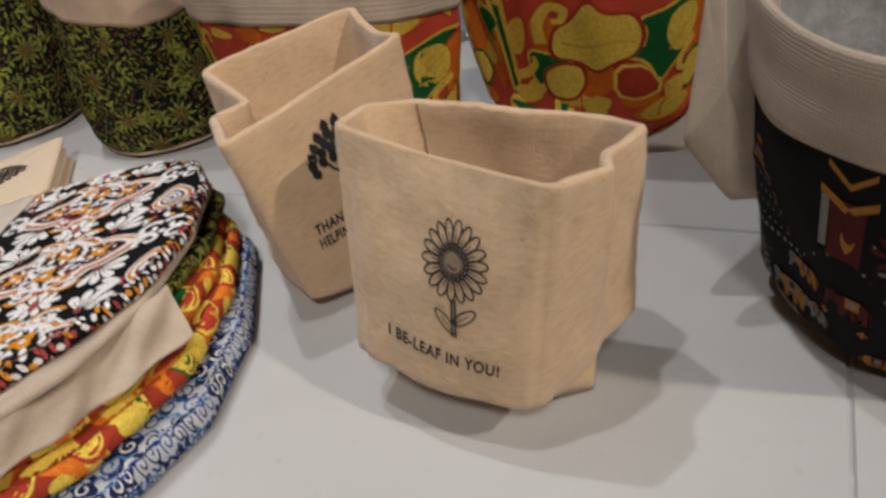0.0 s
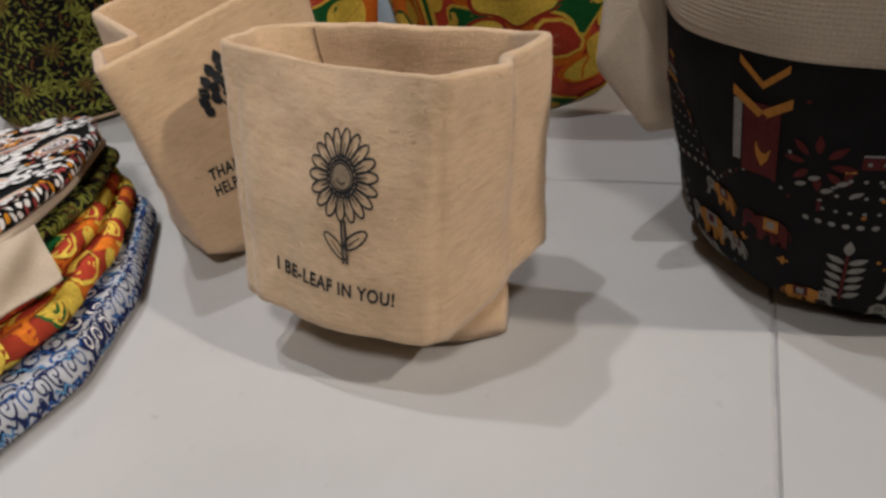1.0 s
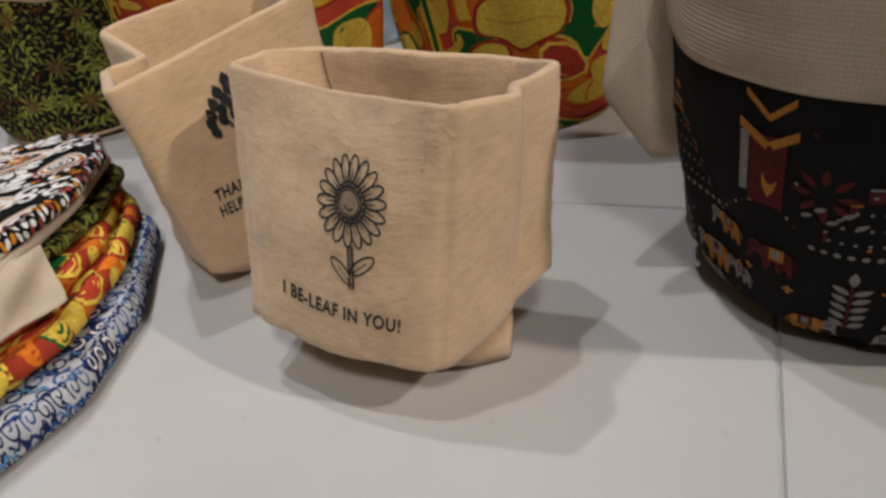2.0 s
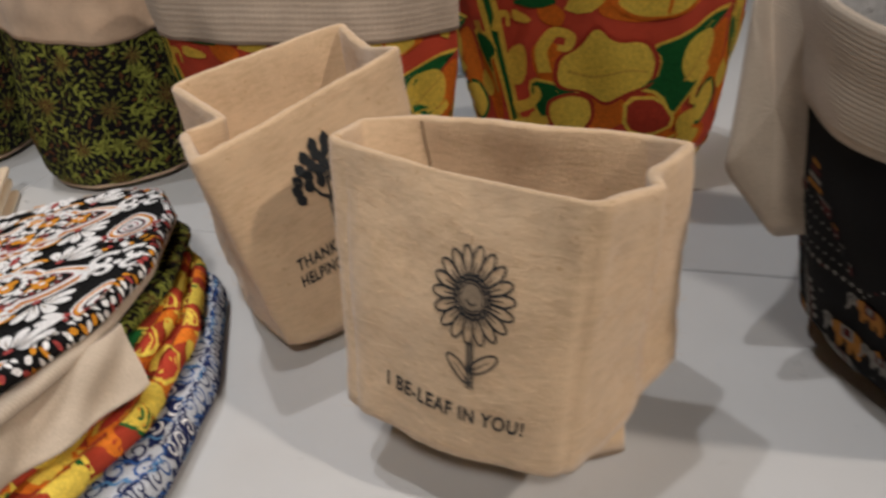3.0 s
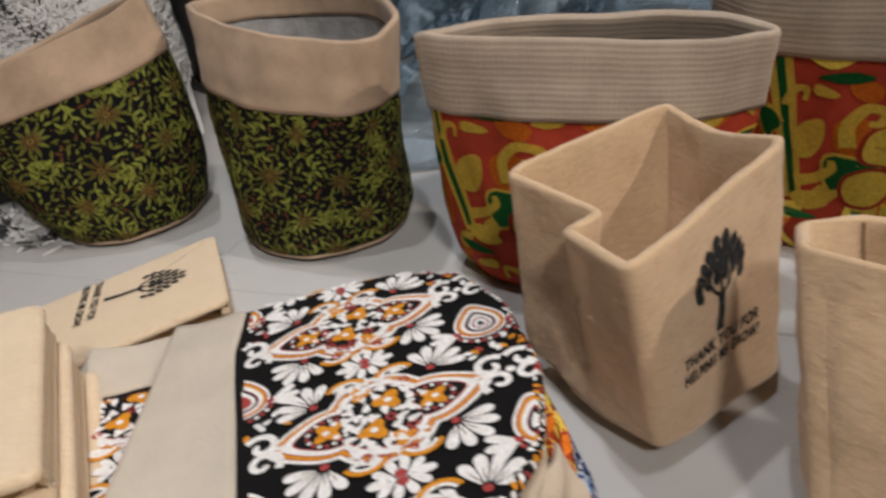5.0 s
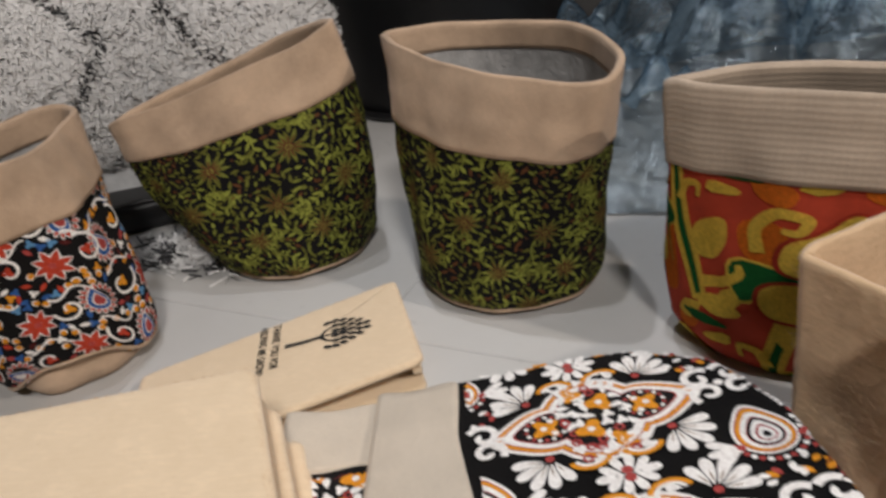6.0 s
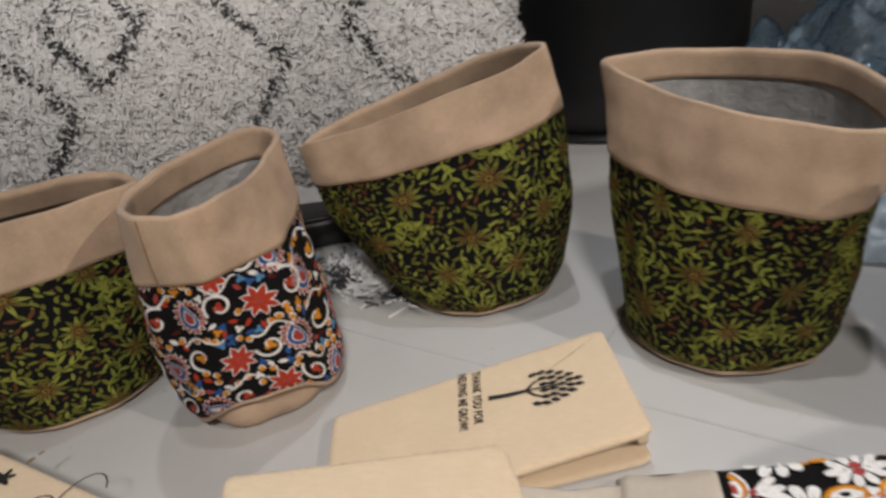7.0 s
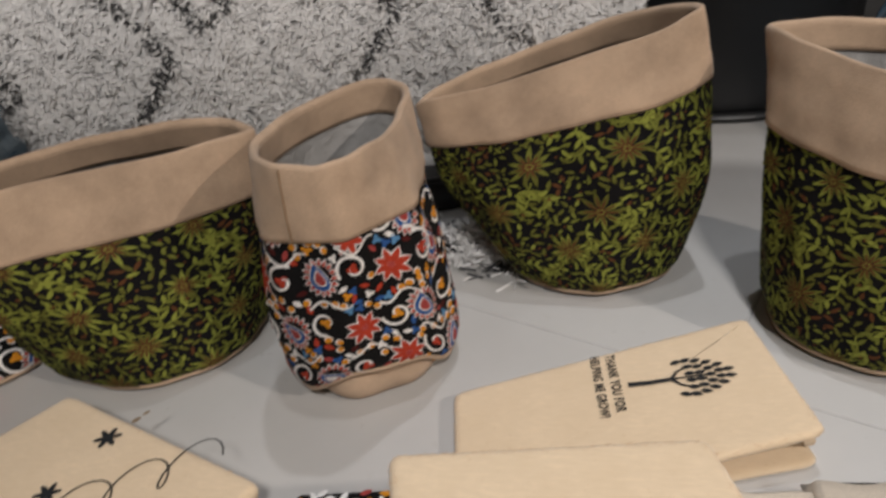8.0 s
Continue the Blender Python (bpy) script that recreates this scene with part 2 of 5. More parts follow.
class Print:
    """Flat printed shapes, gathered in metres, then laid on a sheet as one mesh."""

    def __init__(self):
        self.v, self.f, self.c, self.l = [], [], [], []
        self.n = 0

    def poly(self, pts, col, layer=0):
        q = np.asarray(pts, dtype=float)
        size = np.ptp(q, axis=0).max()
        if len(q) >= 7 and size > 0.009:
            # large shapes get inner rings, so that they follow the curve of the cloth
            n, k, mid = len(q), int(math.ceil(size / 0.009)), q.mean(0)
            rings = [mid + (q - mid) * (1 - i / k) for i in range(k)] + [mid[None]]
            self.v.append(np.concatenate(rings))
            self.l.append(np.full(n * k + 1, layer, dtype=float))
            at = np.arange(n)
            for i in range(k - 1):
                a, b = self.n + i * n + at, self.n + (i + 1) * n + at
                for j in range(n):
                    self.f.append([a[j], a[(j + 1) % n], b[(j + 1) % n], b[j]])
                    self.c.append(col)
            a, end = self.n + (k - 1) * n + at, self.n + n * k
            for j in range(n):
                self.f.append([a[j], a[(j + 1) % n], end])
                self.c.append(col)
            self.n += n * k + 1
            return
        self.v.append(np.asarray(pts, dtype=float))
        self.f.append(list(range(self.n, self.n + len(pts))))
        self.c.append(col)
        self.l.append(np.full(len(pts), layer, dtype=float))
        self.n += len(pts)

    def leaf(self, x, y, ang, length, width, col, layer=1, lean=0.0):
        t = np.array([0, 0.2, 0.45, 0.7, 1, 0.7, 0.45, 0.2])
        w = np.array([0, 0.36, 0.5, 0.38, 0, -0.38, -0.5, -0.36])
        px, py = t * length, w * width + lean * length * t * t
        c, s = math.cos(ang), math.sin(ang)
        self.poly(np.stack([x + px * c - py * s, y + px * s + py * c], 1), col, layer)

    def petal(self, x, y, ang, length, width, col, layer=1):
        """A petal with a narrow foot and a full round end."""
        t = np.array([0, 0.25, 0.5, 0.72, 0.88, 0.97, 1.0, 0.97, 0.88, 0.72, 0.5, 0.25])
        w = np.array([0.10, 0.26, 0.42, 0.5, 0.42, 0.22, 0, -0.22, -0.42, -0.5, -0.42, -0.26])
        px, py, c, s = t * length, w * width, math.cos(ang), math.sin(ang)
        self.poly(np.stack([x + px * c - py * s, y + px * s + py * c], 1), col, layer)

    def disc(self, x, y, r, col, layer=1, n=12, squash=1.0, ang=0.0):
        a = np.linspace(0, 2 * math.pi, n, endpoint=False)
        px, py, c, s = r * np.cos(a), r * squash * np.sin(a), math.cos(ang), math.sin(ang)
        self.poly(np.stack([x + px * c - py * s, y + px * s + py * c], 1), col, layer)

    def blob(self, x, y, r, lobes, depth, ang, col, layer=1, squash=1.0, turn=0.0):
        a = np.linspace(0, 2 * math.pi, 40, endpoint=False)
        q = r * (1 + depth * np.cos(lobes * a + turn))
        px, py, c, s = q * np.cos(a), q * squash * np.sin(a), math.cos(ang), math.sin(ang)
        self.poly(np.stack([x + px * c - py * s, y + px * s + py * c], 1), col, layer)

    def stroke(self, pts, w0, w1, col, layer=1):
        p = np.asarray(pts, dtype=float)
        d = np.gradient(p, axis=0)
        d /= np.maximum(np.linalg.norm(d, axis=1, keepdims=True), 1e-9)
        w = np.linspace(w0, w1, len(p))[:, None] / 2
        n = np.stack([-d[:, 1], d[:, 0]], 1)
        a, b = p + n * w, p - n * w
        for i in range(len(p) - 1):
            self.poly([a[i], a[i + 1], b[i + 1], b[i]], col, layer)

    def ring(self, x, y, r, w, col, layer=1, n=24, squash=1.0, ang=0.0, a0=0.0, a1=2 * math.pi):
        a = np.linspace(a0, a1, n)
        px, py, c, s = r * np.cos(a), r * squash * np.sin(a), math.cos(ang), math.sin(ang)
        self.stroke(np.stack([x + px * c - py * s, y + px * s + py * c], 1), w, w, col, layer)

    def spiral(self, x, y, ang, r, turns, w, col, layer=1, hand=1):
        a = np.linspace(0, turns * 2 * math.pi, int(14 * turns) + 4)
        q = r * (1 - 0.82 * a / a[-1])
        self.stroke(np.stack([x + q * np.cos(ang + hand * a), y + q * np.sin(ang + hand * a)], 1), w, w * 0.75, col, layer)

    def drop(self, x, y, ang, length, width, col, layer=1, bend=0.25):
        t = np.linspace(0, 2 * math.pi, 26, endpoint=False)
        r = (1 + np.cos(t)) / 2
        px, py = length * (1 - r), width * 0.62 * np.sin(t) * (1 - r) ** 0.6
        px = length - px
        py = py + bend * length * (px / length) ** 2
        c, s = math.cos(ang), math.sin(ang)
        self.poly(np.stack([x + px * c - py * s, y + px * s + py * c], 1), col, layer)

    def lay(self, name, place_fn, parent, label="", keep=None, gap=0.00025, step=0.00012, kind="stuff", scale=1.0):
        """place_fn(s, h, off) gives places; keep(s, h) says which shapes stay."""
        v = np.concatenate(self.v)
        lay = np.concatenate(self.l)
        faces, cols = self.f, self.c
        if keep is not None:
            ok = keep(v[:, 0], v[:, 1])
            pick = [i for i, f in enumerate(faces) if ok[f].all()]
            faces, cols = [faces[i] for i in pick], [cols[i] for i in pick]
        names = sorted(set(cols))
        P = place_fn(v[:, 0], v[:, 1], gap + lay * step)
        ob = mesh_ob(name, P, faces, [INK[c] for c in names], parent, idx=[names.index(c) for c in cols], label=label)
        return tagged(ob, kind=kind)


def lettering(body, width, shear=0.15):
    """Outlines of a line of writing in the built-in font, as flat pieces, scaled to its width."""
    cu = bpy.data.curves.new("writing", "FONT")
    cu.body, cu.shear, cu.space_character, cu.offset = body, shear, 1.12, 0.028
    cu.align_x, cu.align_y = "CENTER", "CENTER"
    ob = new("writing", cu)
    bpy.context.view_layer.update()
    me = bpy.data.meshes.new_from_object(ob.evaluated_get(bpy.context.evaluated_depsgraph_get()))
    v = np.array([p.co[:2] for p in me.vertices])
    f = [list(p.vertices) for p in me.polygons]
    bpy.data.objects.remove(ob)
    bpy.data.meshes.remove(me)
    bpy.data.curves.remove(cu)
    return v * (width / np.ptp(v[:, 0])), f


def write(pr, body, x, y, width, ang, col, layer=2, shear=0.15, high=1.0):
    v, f = lettering(body, width, shear)
    v[:, 1] *= high
    c, s = math.cos(ang), math.sin(ang)
    for face in f:
        q = v[face]
        pr.poly(np.stack([x + q[:, 0] * c - q[:, 1] * s, y + q[:, 0] * s + q[:, 1] * c], 1), col, layer)


def tube(name, pts, r, mat, parent, n=7, closed=True, label=""):
    p = np.asarray(pts, dtype=float)
    d = np.roll(p, -1, 0) - np.roll(p, 1, 0) if closed else np.gradient(p, axis=0)
    d /= np.linalg.norm(d, axis=1, keepdims=True)
    side = np.cross(d, (0, 0, 1.0))
    side /= np.maximum(np.linalg.norm(side, axis=1, keepdims=True), 1e-6)
    up = np.cross(side, d)
    a = np.linspace(0, 2 * math.pi, n + 1)
    P = p[:, None] + r * (np.cos(a)[None, :, None] * side[:, None] + np.sin(a)[None, :, None] * up[:, None])
    if closed:
        P = np.concatenate([P, P[:1]])
    return grid(name, P, mat, parent, label=label)


def fibres(name, place_fn, su, sv, count, length, parent, rng, mat=None, width=0.00015, rise=0.5):
    """Loose fibres that stand off a sheet, each a thin tapering blade."""
    s, h = rng.random(count) * su, rng.random(count) * sv
    a = rng.normal(0, 0.55, count) + math.pi * (rng.random(count) < 0.5)
    L = length * (0.4 + rng.random(count))
    p0 = place_fn(s, h, np.full(count, 0.0))
    p1 = place_fn(s + np.cos(a) * L * 0.5, h + np.sin(a) * L * 0.5, L * rise * 0.5 * rng.random(count))
    p2 = place_fn(s + np.cos(a) * L, h + np.sin(a) * L, L * rise * rng.random(count))
    w = np.cross(p2 - p0, rng.normal(size=(count, 3)))
    w = w / np.maximum(np.linalg.norm(w, axis=1, keepdims=True), 1e-9) * width / 2
    V = np.stack([p0 + w, p0 - w, p1 - w, p1 + w, p2], 1).reshape(-1, 3)
    k = np.arange(count) * 5
    F = [f for i in k for f in ((i, i + 1, i + 2, i + 3), (i + 3, i + 2, i + 4))]
    return tagged(mesh_ob(name, V, F, mat or FIBRE, parent, smooth=False), kind="stuff")


# ---- printed patterns ----
def clear_of(done, x, y, r):
    return all((x - a) ** 2 + (y - b) ** 2 > (r + c) ** 2 for a, b, c in done)


def filler(rng, C, H, done, count, r, cell=0.012):
    """Free places for small leaves among the large shapes, found by trial on a coarse grid."""
    bins = {}
    for a, b, c in done:
        for i in range(int((a - c - r) / cell) - 1, int((a + c + r) / cell) + 2):
            for j in range(int((b - c - r) / cell) - 1, int((b + c + r) / cell) + 2):
                bins.setdefault((i, j), []).append((a, b, c))
    out = []
    for _ in range(count):
        x, y = rng.random() * C, rng.random() * H
        key = (int(x / cell), int(y / cell))
        if clear_of(bins.get(key, ()), x, y, r):
            out.append((x, y))
            for i in range(key[0] - 1, key[0] + 2):
                for j in range(key[1] - 1, key[1] + 2):
                    bins.setdefault((i, j), []).append((x, y, r))
    return out


def wave_line(x0, x1, y, amp, length, phase, n=60):
    x = np.linspace(x0, x1, n)
    return np.stack([x, y + amp * np.sin(2 * math.pi * x / length + phase)], 1)


def olive_floral(C, H, rng):
    """Yellow-green flowers with rust shading, curling vines and leaves on a black ground."""
    p, done = Print(), []
    cols, rows = max(4, round(C / 0.047)), max(3, math.ceil(H / 0.033) + 1)
    flowers = []
    for j in range(rows):
        for i in range(cols):
            flowers.append(((i + 0.5 * (j % 2) + rng.uniform(-0.13, 0.13)) * C / cols, j * 0.033 + 0.006 + rng.uniform(-0.004, 0.004), rng.uniform(0.0105, 0.0140)))
    # vines swing from flower to flower and carry pairs of leaves
    for x, y, r in flowers:
        for turn, hand in ((rng.random() * 6.28, 1), (rng.random() * 6.28, -1)):
            a, px, py, line = turn, x + 0.8 * r * math.cos(turn), y + 0.8 * r * math.sin(turn), []
            bend = hand * rng.uniform(0.10, 0.22)
            for k in range(15):
                line.append((px, py))
                a += bend * (1 if k < 7 else -1.5)
                px, py = px + 0.0019 * math.cos(a), py + 0.0019 * math.sin(a)
                if k % 3 == 2:
                    for side in (-1, 1):
                        b = a + side * rng.uniform(0.6, 1.0)
                        p.leaf(px, py, b, rng.uniform(0.005, 0.0085), 0.0027, rng.choice(["leaf", "leaf_bright", "leaf_bright", "leaf_dull"]), 2, side * 0.15)
                        done.append((px + 0.0032 * math.cos(b), py + 0.0032 * math.sin(b), 0.0020))
                done.append((px, py, 0.0010))
            p.stroke(line, 0.0013, 0.0009, rng.choice(["leaf", "leaf_bright"]), 1)
            p.spiral(px, py, a, 0.0046, 0.9, 0.0011, "leaf", 2, hand)
            p.disc(px, py, 0.0013, rng.choice(["brown", "leaf_bright"]), 2, 8)
    for x, y, r in flowers:
        a0, n, squash = rng.random() * 6, int(rng.integers(10, 14)), rng.uniform(0.75, 1.0)
        tint, rust = rng.choice(["leaf", "leaf_bright", "leaf_bright"]), rng.random()
        p.disc(x, y, 0.72 * r, "black", 3, 16)
        for k in range(n):
            a = a0 + k * 2 * math.pi / n + rng.normal(0, 0.05)
            L = r * (0.80 + 0.25 * rng.random()) * (squash + (1 - squash) * abs(math.cos(a - a0)))
            p.leaf(x + 0.0018 * math.cos(a), y + 0.0018 * math.sin(a), a, L, r * 0.22, tint if rng.random() < 0.7 else "leaf_dull", 4, rng.normal(0, 0.08))
            p.leaf(x + 0.0020 * math.cos(a), y + 0.0020 * math.sin(a), a, L * (0.45 + 0.3 * rust), r * 0.11, "brown", 5)
        p.disc(x, y, r * 0.24, "brown", 6, 12)
        for k in range(6):
            a = k * 1.05
            p.disc(x + r * 0.13 * math.cos(a), y + r * 0.13 * math.sin(a), r * 0.045, "leaf_bright", 7, 6)
        done.append((x, y, r * 0.86))
    for x, y in filler(rng, C, H, done, 15000, 0.0022):
        a = rng.random() * 6.28
        p.leaf(x - 0.003 * math.cos(a), y - 0.003 * math.sin(a), a, rng.uniform(0.0045, 0.0078), 0.0024, rng.choice(["leaf", "leaf_dull", "leaf_bright", "leaf", "leaf_dull", "brown"]), 1, rng.normal(0, 0.2))
    for x, y in filler(rng, C, H, done, 2500, 0.0014):
        p.disc(x, y, 0.0009, rng.choice(["leaf_dull", "leaf", "brown"]), 0, 7)
    return p


def smooth_shape(pts, cuts=2):
    """A closed outline with its corners cut round."""
    q = np.asarray(pts, dtype=float)
    for _ in range(cuts):
        n = np.roll(q, -1, 0)
        q = np.stack([q * 0.78 + n * 0.22, q * 0.22 + n * 0.78], 1).reshape(-1, 2)
    return q


def bold_floral(C, H, rng, shift=0.0, rise=0.0):
    """Large yellow blooms, drops and curls, green leaves and orange washes on red."""
    p = Print()
    n = max(1, round(C / 0.178))
    wide, high = C / n, 0.093

    def motif(ox, oy, flip):
        k = wide / 640

        def at(pts):
            return [(ox + (x if not flip else 640 - x) * k, oy + (330 - y) * 0.00028) for x, y in pts]

        def shape(pts, col, layer, cuts=2, rim=None):
            q = smooth_shape(at(pts), cuts)
            if rim:
                mid = q.mean(0)
                far = np.linalg.norm(q - mid, axis=1).mean()
                p.poly(mid + (q - mid) * (1 + 0.0022 / far), rim, layer - 1)
            p.poly(q, col, layer)

        def curl(pts, w0, w1, col, layer):
            q = np.asarray(at(pts))
            t = np.linspace(0, len(q) - 1, 5 * len(q))
            line = np.stack([np.interp(t, np.arange(len(q)), q[:, d]) for d in (0, 1)], 1)
            for _ in range(3):
                line[1:-1] = (line[:-2] + 2 * line[1:-1] + line[2:]) / 4
            p.stroke(line, w0 * 0.00028, w1 * 0.00028, col, layer)
        # orange washes
        shape([(560, 110), (640, 70), (655, 200), (620, 320), (560, 330), (575, 230)], "orange", 1)
        shape([(310, 30), (400, 60), (480, 45), (540, 20), (480, -20), (330, -15)], "orange", 1)
        shape([(290, 190), (370, 205), (400, 260), (340, 300), (295, 285)], "orange", 1)
        shape([(40, 60), (75, 160), (70, 300), (30, 320), (10, 180)], "orange", 1)
        shape([(180, 100), (240, 80), (262, 150), (225, 185), (190, 165)], "orange", 1)
        shape([(430, 200), (520, 240), (500, 330), (400, 330), (395, 240)], "orange", 1)
        for x, y, a, size in ((150, 300, 0.6, 70), (300, 320, 2.4, 60), (20, 250, 1.4, 60), (600, 30, 2.0, 70), (605, 290, 1.2, 60), (255, 20, 0.4, 70)):
            (bx, by), = at([(x, y)])
            p.leaf(bx, by, a, size * 0.00034, size * 0.00018, "yellow", 4, 0.15)
        shape([(560, 240), (625, 215), (650, 270), (610, 320), (565, 300)], "yellow", 3, 2, "green")
        shape([(250, 240), (330, 262), (360, 318), (280, 335), (235, 300)], "orange", 3, 2)
        shape([(195, -5), (260, 20), (250, 60), (205, 45)], "orange", 3, 2)
        # stem with a pale edge
        stem = [(60, -30), (75, 60), (85, 130), (100, 200), (120, 300)]
        curl(stem, 44, 34, "yellow", 3)
        curl(stem, 15, 12, "green", 4)
        curl([(30, 60), (48, 140), (62, 230)], 16, 8, "gold", 4)
        shape([(20, 85), (60, 95), (78, 130), (50, 150), (60, 190), (30, 140)], "green", 5, 1, "yellow")
        # great bloom
        shape([(240, 165), (248, 120), (285, 100), (315, 50), (350, 92), (412, 95), (437, 140), (425, 188), (378, 200), (340, 228), (300, 196), (250, 188)], "yellow", 7, 2, "red")
        curl([(262, 150), (310, 165), (380, 150), (420, 160)], 7, 4, "gold", 8)
        # pointed green leaf cluster
        shape([(425, 112), (492, 92), (560, 66), (635, 64), (550, 88), (490, 112), (482, 188), (565, 178), (512, 232), (490, 268), (455, 208), (398, 188), (442, 182), (450, 132)], "green", 6, 1, "yellow")
        shape([(495, 100), (560, 88), (590, 120), (575, 180), (520, 205), (485, 160)], "yellow", 8, 2)
        curl([(500, 190), (530, 150), (575, 110)], 6, 3, "gold", 9)
        shape([(340, 5), (400, -15), (470, -10), (520, 20), (470, 50), (390, 45)], "yellow", 7, 2, "orange")
        curl([(440, -10), (455, 15), (450, 45)], 7, 5, "orange", 8)
        # tall drop and curls on the red
        shape([(168, 92), (172, 150), (150, 195), (115, 200), (98, 165), (112, 118)], "yellow", 7, 2)
        curl([(215, 155), (206, 105), (235, 62), (272, 72), (262, 102), (242, 98)], 26, 12, "yellow", 7)
        curl([(120, 255), (165, 240), (196, 210), (190, 190)], 28, 12, "yellow", 7)
        curl([(82, 80), (95, 40), (125, 35), (120, 65)], 20, 9, "yellow", 7)
        shape([(140, 20), (190, 40), (180, 52), (135, 48)], "yellow", 7, 1)
        # low green leaf beside a disc
        shape([(175, 190), (200, 174), (288, 198), (240, 215), (202, 272), (180, 236)], "green", 6, 1, "yellow")
        shape([(222, 225), (262, 205), (305, 215), (312, 260), (285, 300), (235, 295), (218, 262)], "yellow", 8, 2, "red")
        shape([(130, 10), (200, -8), (250, 5), (200, 22)], "green", 5, 1)
        # red petal with a yellow edge
        shape([(385, 216), (452, 224), (500, 290), (440, 305), (388, 285)], "red", 8, 1, "yellow")
        shape([(500, 275), (545, 262), (580, 285), (570, 325), (520, 330)], "yellow", 8, 2)
        curl([(588, 180), (540, 215), (535, 245), (565, 255), (580, 235)], 22, 10, "yellow", 8)
        shape([(100, 290), (160, 270), (210, 300), (150, 330)], "yellow", 5, 2)
        shape([(330, 290), (380, 300), (370, 335), (320, 330)], "yellow", 5, 2)

    for j in range(-1, math.ceil(H / high) + 1):
        for i in range(-1, n + 1):
            motif((i + 0.5 * (j % 2)) * wide + shift, j * high + rise, j % 2 == 1)
    return p


def heart(x, y, ang, r, k=40):
    """An ogee outline that comes to a point along its axis."""
    t = np.linspace(-math.pi, math.pi, k)
    px = r * (0.25 + 0.95 * np.cos(t) + 0.32 * np.cos(t / 2) ** 24)
    py = r * 0.86 * np.sin(t) * (1 - 0.12 * np.cos(t))
    c, s = math.cos(ang), math.sin(ang)
    return np.stack([x + px * c - py * s, y + px * s + py * c], 1)


